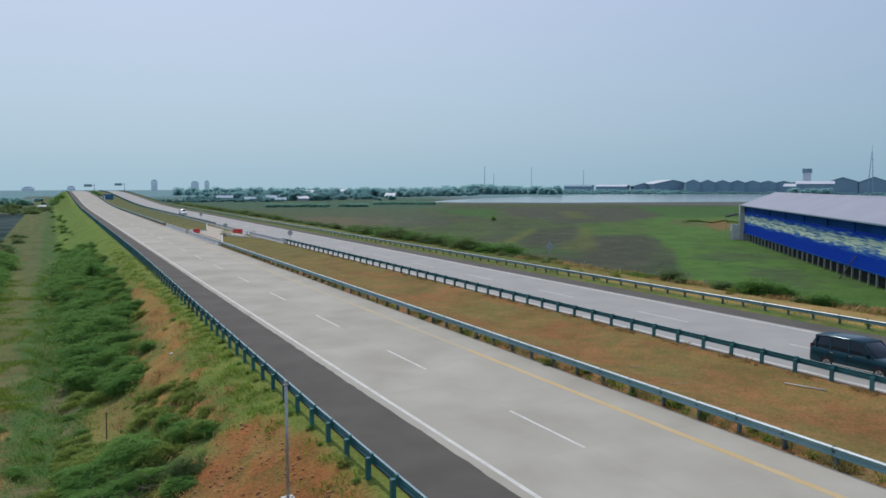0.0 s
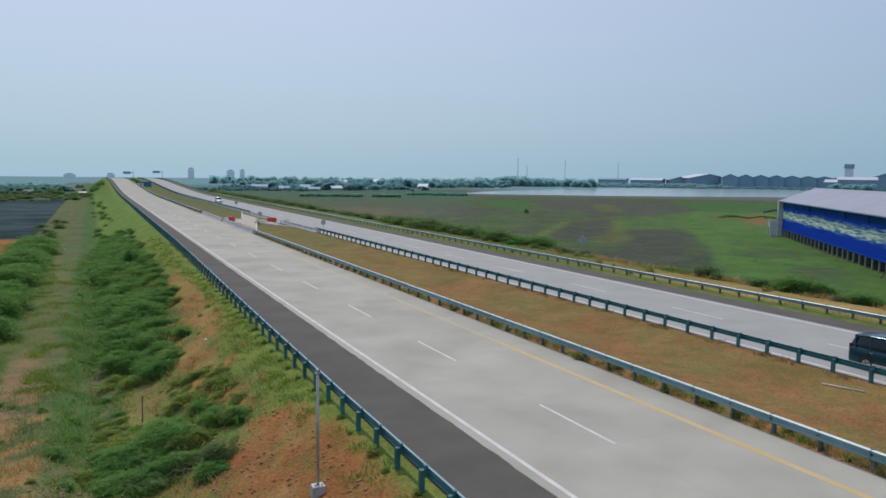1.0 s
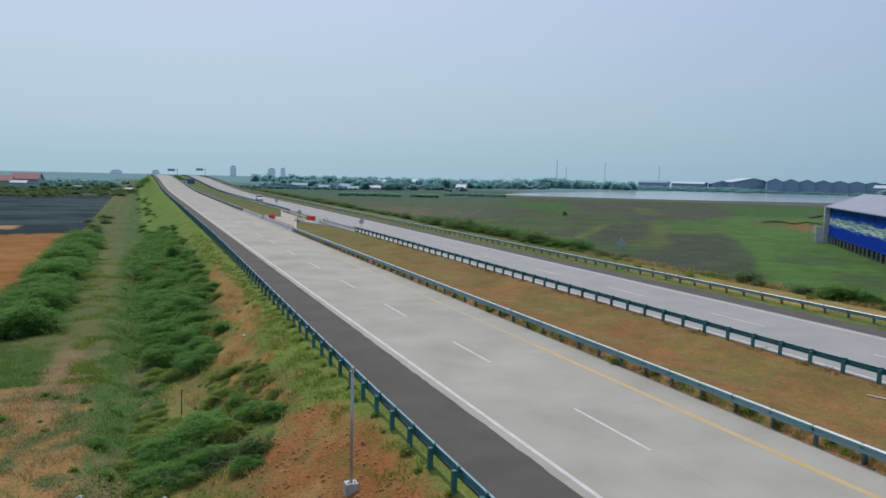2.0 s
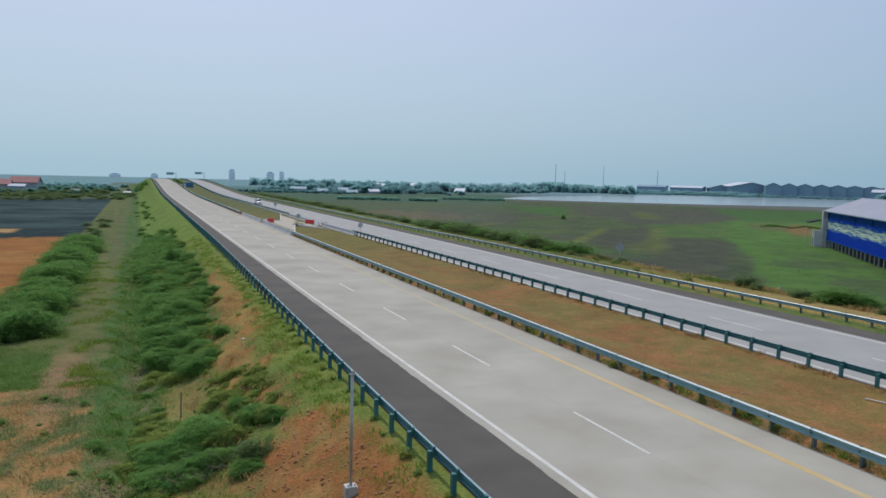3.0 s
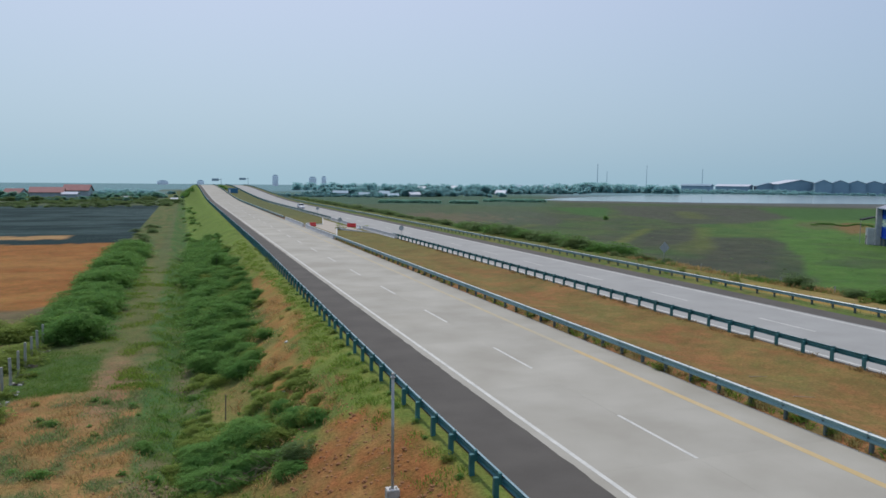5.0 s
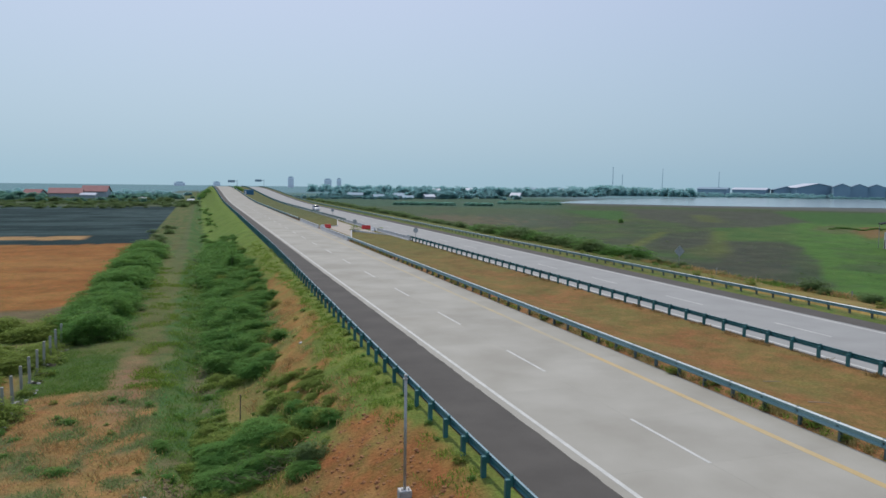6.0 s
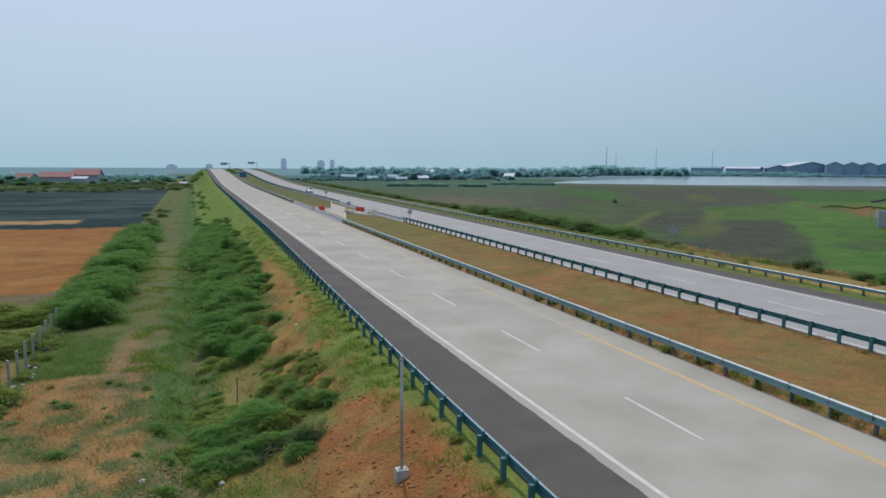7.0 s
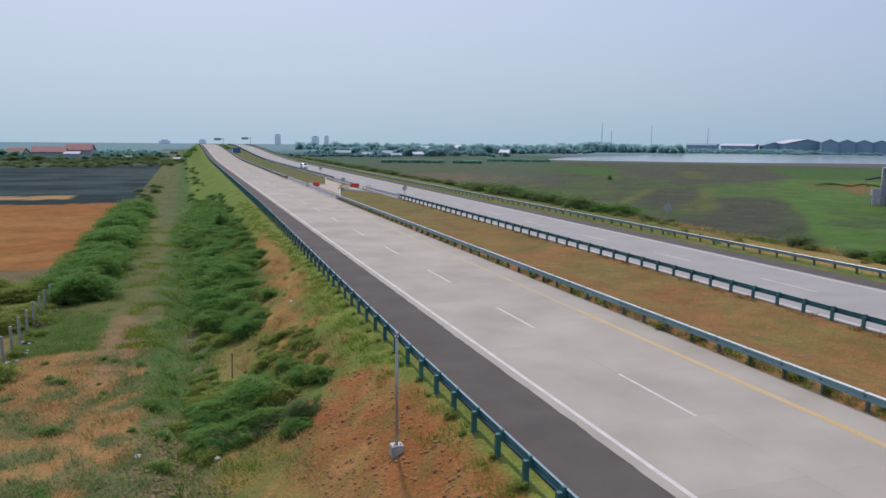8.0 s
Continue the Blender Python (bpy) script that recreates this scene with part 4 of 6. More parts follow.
TREES = []
for v in range(6):
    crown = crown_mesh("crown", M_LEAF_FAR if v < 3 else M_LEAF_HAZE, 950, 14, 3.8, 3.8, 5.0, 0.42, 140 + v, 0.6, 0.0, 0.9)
    TREES.append((plant("tree", crown, limbs_mesh("trunk", 4.2, 3.0, 160 + v, 0.22, 0.3, 6), "leafy green tree in a far village grove", "tree", "trees of the village"), False))
for ob, _ in TREES:
    for child in ob.children:
        child.matrix_basis = pose(0, 0, 0.5 if child.name.startswith("crown") else 0)


def tree(bearing, distance, top):
    """A tree whose crown ends at the height `top`."""
    x, y = from_camera(bearing, distance)
    z = ground_z(x, y) - 0.2
    s = max(0.45, (top - z) / 5.6)
    # beyond 545 m the leaves take the stronger haze colour
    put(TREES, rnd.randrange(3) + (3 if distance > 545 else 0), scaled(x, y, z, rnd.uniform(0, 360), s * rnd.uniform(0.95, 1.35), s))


def wood(name, label, bands, leafage=None):
    """Trees too far off to count, joined into one mass."""
    verts, faces = [], []
    base = [o for o in TREES[0][0].children if o.name.startswith("crown")][0].data
    co = np.empty(len(base.vertices) * 3, dtype=np.float32)
    base.vertices.foreach_get("co", co)
    co = co.reshape(-1, 4, 3)[::16]
    mid = co.mean(axis=1, keepdims=True)
    co = (mid + (co - mid) * 2.4).reshape(-1, 3)
    for b0, b1, d0, d1, top0, top1, count in bands:
        for i in range(count):
            x, y = from_camera(b0 + (b1 - b0) * (i + rnd.random()) / count, rnd.uniform(d0, d1))
            z = ground_z(x, y) - 0.2
            sc = max(0.3, (rnd.uniform(top0, top1) - z) / 5.0)
            ang = rnd.uniform(0, 6.28)
            w = sc * rnd.uniform(1.1, 1.5)
            k = len(verts)
            px = x + w * (co[:, 0] * math.cos(ang) - co[:, 1] * math.sin(ang))
            py = y + w * (co[:, 0] * math.sin(ang) + co[:, 1] * math.cos(ang))
            verts += list(zip(px.tolist(), py.tolist(), (z + sc * (co[:, 2] * 1.1 + 0.2)).tolist()))
            faces += [(k + 4 * q, k + 4 * q + 1, k + 4 * q + 2, k + 4 * q + 3) for q in range(len(co) // 4)]
    return tagged(new(name, raw_mesh(name, verts, faces, leafage or M_LEAF_FAR)), label, "trees", kind="stuff")


def grove(b0, b1, d0, d1, top0, top1, count):
    for i in range(count):
        tree(b0 + (b1 - b0) * (i + rnd.random()) / count, rnd.uniform(d0, d1), rnd.uniform(top0, top1))


grove(-10.6, -3.0, 442, 462, -1.2, 1.2, 44)
grove(-13.5, -9.9, 468, 520, 2.0, 4.8, 24)
grove(-6.0, -3.7, 480, 530, 1.2, 4.2, 18)
grove(-10.4, -3.0, 500, 560, 0.2, 3.0, 22)
grove(-4.4, -1.4, 500, 540, 1.6, 3.2, 12)
grove(-4.0, 0.0, 520, 640, -1.0, 1.0, 14)
grove(6.6, 16.0, 560, 590, -1.6, 0.3, 40)
grove(8.6, 16.0, 600, 760, -0.6, 2.4, 44)
grove(10.2, 16.0, 700, 800, 1.0, 5.0, 22)
grove(16.0, 24.0, 600, 760, -0.6, 3.4, 40)
for brg, top in ((12.3, 5.5), (14.6, 4.8), (15.2, 8.0), (15.5, 6.5), (17.2, 7.5), (18.4, 6.0), (19.5, 5.5), (22.6, 7.0), (25.2, 6.0), (27.9, 7.0)):
    tree(brg, 640 + 12 * (brg - 12), top)
grove(21.0, 30.5, 760, 940, 0.0, 4.5, 50)
grove(15.4, 18.8, 600, 640, 2.5, 6.0, 14)
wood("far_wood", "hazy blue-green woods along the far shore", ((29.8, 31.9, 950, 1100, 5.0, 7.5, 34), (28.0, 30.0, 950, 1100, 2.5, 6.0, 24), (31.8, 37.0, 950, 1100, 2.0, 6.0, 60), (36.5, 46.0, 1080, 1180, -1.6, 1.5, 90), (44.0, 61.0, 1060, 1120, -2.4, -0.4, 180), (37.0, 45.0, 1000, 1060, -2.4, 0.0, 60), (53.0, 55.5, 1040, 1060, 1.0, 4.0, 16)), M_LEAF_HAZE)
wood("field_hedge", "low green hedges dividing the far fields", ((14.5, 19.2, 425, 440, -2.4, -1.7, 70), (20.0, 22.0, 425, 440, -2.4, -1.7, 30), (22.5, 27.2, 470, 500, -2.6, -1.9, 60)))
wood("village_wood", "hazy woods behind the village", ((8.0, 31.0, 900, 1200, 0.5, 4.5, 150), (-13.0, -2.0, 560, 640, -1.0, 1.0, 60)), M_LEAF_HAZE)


def blades(name, spots, label, height, seed, spread=0.16, count=9, material=M_BLADE):
    """Thin grass blades in tufts, joined."""
    rng = np.random.default_rng(seed)
    verts, faces = [], []
    for x, y in spots:
        z = ground_z(x, y) - 0.03
        hh = height * rng.uniform(0.5, 1.3)
        for _ in range(count):
            a = rng.uniform(0, 2 * math.pi)
            bx, by = x + rng.normal(0, spread), y + rng.normal(0, spread)
            lean = rng.uniform(0.2, 0.9) * hh
            w = 0.010 + 0.012 * rng.random()
            i = len(verts)
            ca, sa = math.cos(a), math.sin(a)
            h = hh * rng.uniform(0.6, 1.1)
            verts += [(bx - sa * w, by + ca * w, z), (bx + sa * w, by - ca * w, z), (bx + ca * lean * 0.4 + sa * w * 0.7, by + sa * lean * 0.4 - ca * w * 0.7, z + h * 0.65), (bx + ca * lean, by + sa * lean, z + h)]
            faces += [(i, i + 1, i + 2), (i, i + 2, i + 3)]
    return tagged(new(name, raw_mesh(name, verts, faces, material)), label, "grass", kind="stuff")


def scatter(x0, x1, y0, y1, n, seed, limit=None, scale=2.2, key=21):
    rng = random.Random(seed)
    out = []
    while len(out) < n:
        x, y = rng.uniform(x0, x1), y0 + (y1 - y0) * rng.random() ** 1.5
        if limit is None or nz(x, y, scale, key) > limit:
            out.append((x, y))
    return out


M_BLADE_G = mat("green_grass_blades", (0.18, 0.285, 0.048), (0.25, 0.33, 0.06), 2.0, 0.7, bump=0, fine=0.3, vary=0.35, leaf=True, spec=0.1)
M_BLADE_V = mat("straw_grass_blades", (0.34, 0.28, 0.1), (0.4, 0.33, 0.14), 2.0, 0.8, bump=0, fine=0.3, vary=0.2, leaf=True, spec=0.1)
M_BLADE_W = mat("dull_green_weed_blades", (0.135, 0.24, 0.044), (0.18, 0.285, 0.058), 2.0, 0.8, bump=0, fine=0.3, vary=0.2, leaf=True, spec=0.1)
M_BLADE_T = mat("grey_green_grass_blades", (0.2, 0.28, 0.1), (0.26, 0.33, 0.12), 2.0, 0.8, bump=0, fine=0.3, vary=0.25, leaf=True, spec=0.1)
M_BLADE_D = mat("dry_grass_blades", (0.45, 0.3, 0.125), (0.51, 0.36, 0.16), 2.0, 0.8, bump=0, fine=0.3, vary=0.35, leaf=True, spec=0.1)
blades("slope_grass", [p for p in scatter(-15.8, -8.3, 15, 110, 1300, 1, 0.47) if bare(*p) < 0.8 * nz(*p, 1.0, 91) + 0.3 and (p[1] > 31 or p[0] < -13.2 or p[0] > -8.9)], "green and yellowing grass on the embankment slope", 0.15, 2, 0.26, 26, M_BLADE_G)
blades("dry_slope_grass", [p for p in scatter(-14.5, -8.9, 15, 62, 360, 3, 0.47, 2.0, 33) if p[1] > 31 or p[0] < -12.6], "dry straw-coloured grass on the embankment slope", 0.24, 4, 0.26, 26, M_BLADE_D)
blades("shoulder_grass", [p for p in scatter(-9.6, -8.1, 12, 120, 700, 5) if bare(*p) < 0.5 and (p[1] > 28 or nz(p[0], p[1], 1.5, 8) > 0.68)], "green grass along the foot of the guard rail", 0.15, 6, 0.18, 26, M_BLADE_G)
blades("ditch_grass", scatter(-18.9, -15.6, 18, 120, 1000, 17), "soft dark green grass filling the ditch", 0.24, 18, 0.35, 20, M_BLADE_W)
blades("track_grass", [p for p in scatter(-26, -18.8, 46, 110, 800, 7, 0.55, 3.0) if p[1] > 60 or p[0] > -21], "rough green grass beside the track and ditch", 0.22, 8, 0.325, 26, M_BLADE_G)
blades("dry_track_grass", [p for p in scatter(-27, -18.6, 18, 46, 520, 9, 0.42, 2.5, 44) if nz(*p, 2.6, 37) < 0.52], "dry straw-brown grass beside the track", 0.2, 10, 0.3, 26, M_BLADE_D)
blades("tuft_grass", [p for p in scatter(-27, -18.8, 18, 46, 1500, 51) if nz(*p, 2.6, 37) > 0.52], "soft grey-green grass growing in tufts on dry ground", 0.22, 52, 0.3, 22, M_BLADE_T)
blades("lawn_grass", scatter(-26.2, -22.2, 46, 58, 420, 53), "short dark green grass beside the fence", 0.12, 54, 0.3, 22, M_BLADE_W)
blades("verge_reed", scatter(39.6, 45.5, 27, 90, 330, 23, 0.52, 4.0), "tall dry brown grass standing on the far verge", 0.5, 24, 0.5, 34, M_BLADE_D)
blades("verge_green", scatter(39.5, 47.5, 27, 125, 420, 25, 0.46, 3.0, 61), "tall green weeds standing on the far verge", 0.42, 26, 0.5, 22, M_BLADE_W)
blades("rail_grass", [p for p in scatter(6.3, 6.75, 8, 118, 620, 15) if nz(*p, 1.4, 71) > 0.53], "dry weedy grass along the foot of the median rail", 0.26, 16, 0.12, 16, M_BLADE_V)
blades("rail_weed", [p for p in scatter(6.3, 6.6, 8, 118, 300, 19) if nz(*p, 1.4, 72) > 0.55], "dark green weeds along the foot of the median rail", 0.24, 20, 0.1, 16, M_BLADE_G)
blades("rail_tuft", [p for p in scatter(15.7, 16.35, 8, 117, 700, 81) if nz(*p, 1.2, 82) > 0.5], "dry tufts along the foot of the further median rail", 0.2, 83, 0.12, 14, M_BLADE)
blades("median_grass", scatter(7.0, 16.1, 9, 100, 420, 11, 0.4), "short brown and green grass on the median", 0.07, 12, 0.3, 6)
blades("far_verge_grass", [p for p in scatter(30.6, 45, 25, 130, 620, 13, 0.45) if not 34.2 < p[0] < 39 or p[1] > 60], "yellowing grass on the far verge", 0.3, 14, 0.5, 12, M_BLADE_V)

# weeds at the feet of the rail posts and on the verge
WEEDS = []
for v in range(2):
    crown = crown_mesh("crown", (M_LEAF, M_LEAF_Y)[v], 70, 9, 0.36, 0.36, 0.34, 0.1, 90 + v)
    ob = thing("weed", pose(0, 0, 0), "low leafy green weed growing in dry soil", "weed", "weeds along the verge")
    piece("leaves", crown, ob, pose(0, 0, 0))
    WEEDS.append((ob, False))


def weed(x, y, s):
    put(WEEDS, rnd.randrange(2), scaled(x, y, ground_z(x, y) - 0.03, rnd.uniform(0, 360), s))


for i in range(48):
    y = 8.5 + 2 * i
    if rnd.random() < 0.75:
        weed(6.42 + rnd.uniform(-0.15, 0.25), y + rnd.uniform(-0.4, 0.4), rnd.uniform(0.55, 1.35))
    weed(-8.2 + taper(y) + rnd.uniform(-0.2, 0.1), 0.5 + y + rnd.uniform(-0.3, 0.3), rnd.uniform(0.45, 0.9))
for _ in range(24):
    weed(-26.3 + rnd.uniform(-0.5, 0.4), rnd.uniform(30, 52), rnd.uniform(0.7, 1.5))
for _ in range(14):
    weed(rnd.uniform(-26, -18.5), rnd.uniform(24, 48), rnd.uniform(0.5, 1.4))
for _ in range(14):
    weed(rnd.uniform(-15, -9), rnd.uniform(31, 60), rnd.uniform(0.4, 1.1))
for _ in range(26):
    weed(rnd.uniform(31.2, 40), rnd.uniform(30, 95), rnd.uniform(0.6, 1.6))

# clods, stones and scraps
clod_bm = bmesh.new()
bmesh.ops.create_icosphere(clod_bm, subdivisions=2, radius=0.09)
for v in clod_bm.verts:
    v.co *= 1 + 0.5 * noise.noise(v.co * 14)
    v.co.z *= 0.6
clod_me = mesh_of("clod", clod_bm, M_CLOD)
clod = tagged(new("clod", clod_me), "red-brown clod of dry soil on the slope", "clod", "clods on the slope")
clod.matrix_basis = pose(-10.9, 24, ground_z(-10.9, 24))
for _ in range(55):
    x, y = rnd.uniform(-12.6, -9.2), rnd.uniform(17.5, 31)
    copy_thing(clod, scaled(x, y, ground_z(x, y), rnd.uniform(0, 360), rnd.uniform(0.35, 1.3)))
stone_me = clod_me.copy()
stone_me.materials.clear()
stone_me.materials.append(M_STONE)
for x, y, s, lab in ((-16.05, 28.9, 1.6, "pale stone at the ditch's edge"), (-19.05, 29.4, 1.4, "pale stone beside the ditch"), (-11.9, 38.5, 1.2, "pale stone on the grassy slope"),
                     (-10.6, 47.6, 1.3, "pale stone high on the slope"), (-18.3, 25.4, 1.0, "small pale stone beside the ditch")):
    st = tagged(new("stone", stone_me), lab, "stone", "stones on the verge")
    st.matrix_basis = scaled(x, y, ground_z(x, y) + 0.03, rnd.uniform(0, 360), s)

def crumbs(name, count, x0, x1, y0, y1, lo, hi, material, label):
    """Small lumps of earth, joined."""
    v, f = [], []
    low = bmesh.new()
    bmesh.ops.create_icosphere(low, subdivisions=1, radius=0.09)
    co = [q.co.copy() for q in low.verts]
    fa = [tuple(q.index for q in p.verts) for p in low.faces]
    low.free()
    for _ in range(count):
        x, y = rnd.uniform(x0, x1), y0 + (y1 - y0) * rnd.random() ** 1.4
        k, sc, z = len(v), rnd.uniform(lo, hi), ground_z(x, y)
        v += [(x + sc * c.x * rnd.uniform(0.7, 1.3), y + sc * c.y * rnd.uniform(0.7, 1.3), z + sc * c.z * 0.6) for c in co]
        f += [tuple(k + q for q in t) for t in fa]
    return tagged(new(name, raw_mesh(name, v, f, material)), label, "soil", kind="stuff")


crumbs("soil_crumb", 600, -13.2, -9.2, 17, 36, 0.25, 1.0, M_CRUMB, "red-brown crumbs of dry earth on the slope")
crumbs("track_crumb", 900, -26, -18.5, 19, 45, 0.2, 0.7, M_CRUMB, "brown crumbs of dry earth beside the track")
rubble_v, rubble_f = [], []
base_co = [v.co.copy() for v in clod_me.vertices]
base_fa = [tuple(p.vertices) for p in clod_me.polygons]
for _ in range(300):
    x, y = rnd.gauss(-17.6, 0.8), rnd.uniform(24.0, 31.5)
    k, sc, tn = len(rubble_v), rnd.uniform(0.3, 1.5), rnd.uniform(0, 6.28)
    z = ground_z(x, y)
    rubble_v += [(x + sc * (c.x * math.cos(tn) - c.y * math.sin(tn)), y + sc * (c.x * math.sin(tn) + c.y * math.cos(tn)), z + sc * c.z) for c in base_co]
    rubble_f += [tuple(k + q for q in f) for f in base_fa]
tagged(new("rubble", raw_mesh("rubble", rubble_v, rubble_f, mat("grey_brown_rubble", (0.2, 0.145, 0.07), (0.27, 0.205, 0.11), 0.5, 0.95, bump=0.3, fine=0.04))), "grey-brown rubble scattered in the dry ditch", "rubble", kind="stuff")

# ---- verge furniture ----
gz = ground_z(-10.4, 22.25)
marker = thing("marker_pole", pose(-10.4, 22.25, gz), "thin grey steel pole in a concrete footing block", "pole")
part("pole", rod(bmesh.new(), (0, 0, 0.1), (0, 0, 3.24 - gz), 0.052, 0.05, 12), M_POLE, marker, smooth=True)
part("footing", boxed(-0.21, 0.21, -0.2, 0.2, -0.5, 0.3, bevel=0.03), M_GREY, marker, "rough concrete footing")
part("mortar_cap", boxed(-0.2, 0.2, -0.19, 0.19, 0.296, 0.325, bevel=0.012), M_STONE, marker, "paler top of the footing")
part("cap", rod(bmesh.new(), (0, 0, 3.24 - gz), (0, 0, 3.28 - gz), 0.062, 0.055, 12), M_GREY, marker)
part("clamp", boxed(-0.07, 0.07, -0.07, 0.07, 3.12 - gz, 3.16 - gz, bevel=0.01), M_POLE, marker)
bolt = mesh_of("bolt", rod(bmesh.new(), (0, 0, 0), (0, 0, 0.1), 0.035, 0.035, 8), M_STONE)
for bx in (-0.11, 0.11):
    piece("bolt", bolt, marker, pose(bx, -0.08, 0.3))

def brushwood(x0, x1, y0, y1, count):
    """Dead branches lying in a tangle, joined."""
    bm = bmesh.new()
    for _ in range(count):
        x, y, a = rnd.uniform(x0, x1), rnd.uniform(y0, y1), rnd.uniform(0, 6.28)
        z, run = ground_z(x, y) + rnd.uniform(0.02, 0.3), rnd.uniform(0.4, 1.1)
        tip = (x + run * math.cos(a), y + run * math.sin(a), z + rnd.uniform(0.0, 0.45))
        rod(bm, (x, y, z), tip, 0.016, 0.007, 5)
        rod(bm, tuple(p + (q - p) * 0.5 for p, q in zip((x, y, z), tip)), (tip[0] + 0.2 * math.sin(a), tip[1] - 0.2 * math.cos(a), tip[2] + 0.1), 0.009, 0.005, 4)
    return tagged(new("brushwood", mesh_of("brushwood", bm, M_BRUSH)), "tangled dead brown branches beneath the bushes", "brushwood", kind="stuff")


brushwood(-15.9, -13.4, 29.6, 32.0, 150)
stake_z = ground_z(-14.9, 38.8)
stake = tagged(new("stake", mesh_of("stake", rod(bmesh.new(), (0, 0, -0.2), (0.03, 0, 1.35), 0.035, 0.028, 8), M_BARK)), "thin rusty stake standing in the grass", "stake")
stake.matrix_basis = pose(-14.9, 38.8, stake_z)


def lumpy(radius, squash, seed):
    """A rough stone, or a dark lump standing in for a hollow."""
    bm = bmesh.new()
    bmesh.ops.create_icosphere(bm, subdivisions=2, radius=radius)
    for v in bm.verts:
        v.co *= 1 + 0.45 * noise.noise(v.co * (1.3 / radius) + Vector((seed, 0, 0)))
        v.co.z *= squash
    return bm


def fence_posts():
    fence = thing("fence", pose(-26.85, 40.0, ground_z(-26.85, 40)), "row of weathered grey concrete fence posts", "fence")
    shaft = mesh_of("post", boxed(-0.075, 0.075, -0.075, 0.075, -0.3, 1.65, bevel=0.015), M_POLE)
    foot = mesh_of("footing", boxed(-0.17, 0.17, -0.17, 0.17, -0.2, 0.1, bevel=0.04), M_GREY)
    lump = mesh_of("footing_lump", lumpy(0.14, 0.7, 3), M_GREY)
    # a dark lump in place of the shaded hollow at each footing
    earth = mesh_of("loose_earth", lumpy(0.36, 0.35, 5), M_HOLLOW_SHADE)
    for i in range(12):
        y = 36 + 2.25 * i
        z = ground_z(-26.85, y) - ground_z(-26.85, 40)
        x = -0.004 * (y - 40)
        piece("post", shaft, fence, pose(x, y - 40, z, rnd.uniform(-2.5, 2.5), rnd.uniform(-2.5, 2.5), rnd.uniform(-8, 8)))
        piece("footing", foot, fence, pose(x + 0.06, y - 40, z, 0, 0, rnd.uniform(-15, 15)))
        for k in range(3):
            piece("footing_lump", lump, fence, pose(x + rnd.uniform(0.1, 0.75), y - 40 + rnd.uniform(-0.5, 0.4), z + 0.03, 0, 0, rnd.uniform(0, 360)))
        piece("loose_earth", earth, fence, pose(x + 0.45, y - 40 - 0.15, z, 0, 0, rnd.uniform(0, 360)))


fence_posts()

marker_me = mesh_of("marker_stake", boxed(-0.05, 0.05, -0.05, 0.05, -0.2, 0.8, bevel=0.01), M_GREY)
for k, (x, y) in enumerate(((41.6, 40.0), (41.8, 46.5), (42.0, 53.0), (41.7, 59.5), (42.1, 66.0), (42.0, 72.5))):
    ms = tagged(new("marker_stake", marker_me), "short pale boundary stake in the dry verge grass", "stake", "boundary stakes")
    ms.matrix_basis = pose(x, y, ground_z(x, y), rnd.uniform(-4, 4), rnd.uniform(-4, 4), rnd.uniform(0, 90))

pipe = tagged(new("pipe", mesh_of("pipe", rod(bmesh.new(), (0, 0, 0), (0.55, -1.83, 0.02), 0.034, 0.034, 12), M_PVC, True)), "white plastic pipe lying on the dry median grass", "pipe")
pipe.matrix_basis = pose(14.21, 22.52, ground_z(14.5, 21.6) + 0.04)
twig_bm = rod(bmesh.new(), (0, 0, 0), (0.75, -0.5, 0.03), 0.025, 0.012, 6)
rod(twig_bm, (0.3, -0.2, 0.01), (0.45, -0.5, 0.08), 0.014, 0.006, 5)
twig = tagged(new("twig", mesh_of("twig", twig_bm, M_BONE)), "bleached twig lying on the median grass", "twig", "twigs on the median")
twig.matrix_basis = pose(9.2, 25.0, ground_z(9.2, 25) + 0.04)
copy_thing(twig, pose(9.9, 28.6, ground_z(9.9, 28.6) + 0.04, 0, 0, 8))


# ---- the opening in the median ----
BARRIER = [(-0.28, 0), (0.28, 0), (0.28, 0.07), (0.16, 0.25), (0.11, 0.68), (-0.11, 0.68), (-0.16, 0.25), (-0.28, 0.07)]
barrier_me = mesh_of("concrete_barrier", extruded(BARRIER, -1.95, 1.95), M_PALE)
first = None
for x, ys in ((6.3, (120.5, 124.5, 128.5, 132.5, 136.5, 140.5, 144.5, 153, 157, 161, 165, 169, 173, 177)), (16.4, (119, 123, 127, 131, 135, 139, 152, 156, 160, 164, 168, 172))):
    for y in ys:
        if first is None:
            first = tagged(new("concrete_barrier", barrier_me), "pale concrete traffic barrier beside the paved opening", "barrier", "concrete barriers at the opening")
            first.matrix_basis = pose(x, y, 0)
        else:
            copy_thing(first, pose(x, y, 0, 0, 0, rnd.uniform(-1, 1)))


def plastic_barrier(m, material, label):
    bar = thing("water_barrier", m, label, "barrier", "plastic barriers at the opening")
    prof = [(-0.25, 0.05), (0.25, 0.05), (0.25, 0.25), (0.13, 0.4), (0.1, 0.8), (-0.1, 0.8), (-0.13, 0.4), (-0.25, 0.25)]
    part("body", extruded(prof, -0.9, 0.9), material, bar)
    part("filler_cap", rod(bmesh.new(), (0, 0, 0.8), (0, 0, 0.84), 0.06, 0.06, 10), M_WPLAST, bar)
    part("foot", boxed(-0.27, 0.27, -0.8, -0.4, 0, 0.06), material, bar)
    part("foot", boxed(-0.27, 0.27, 0.4, 0.8, 0, 0.06), material, bar)
    return bar


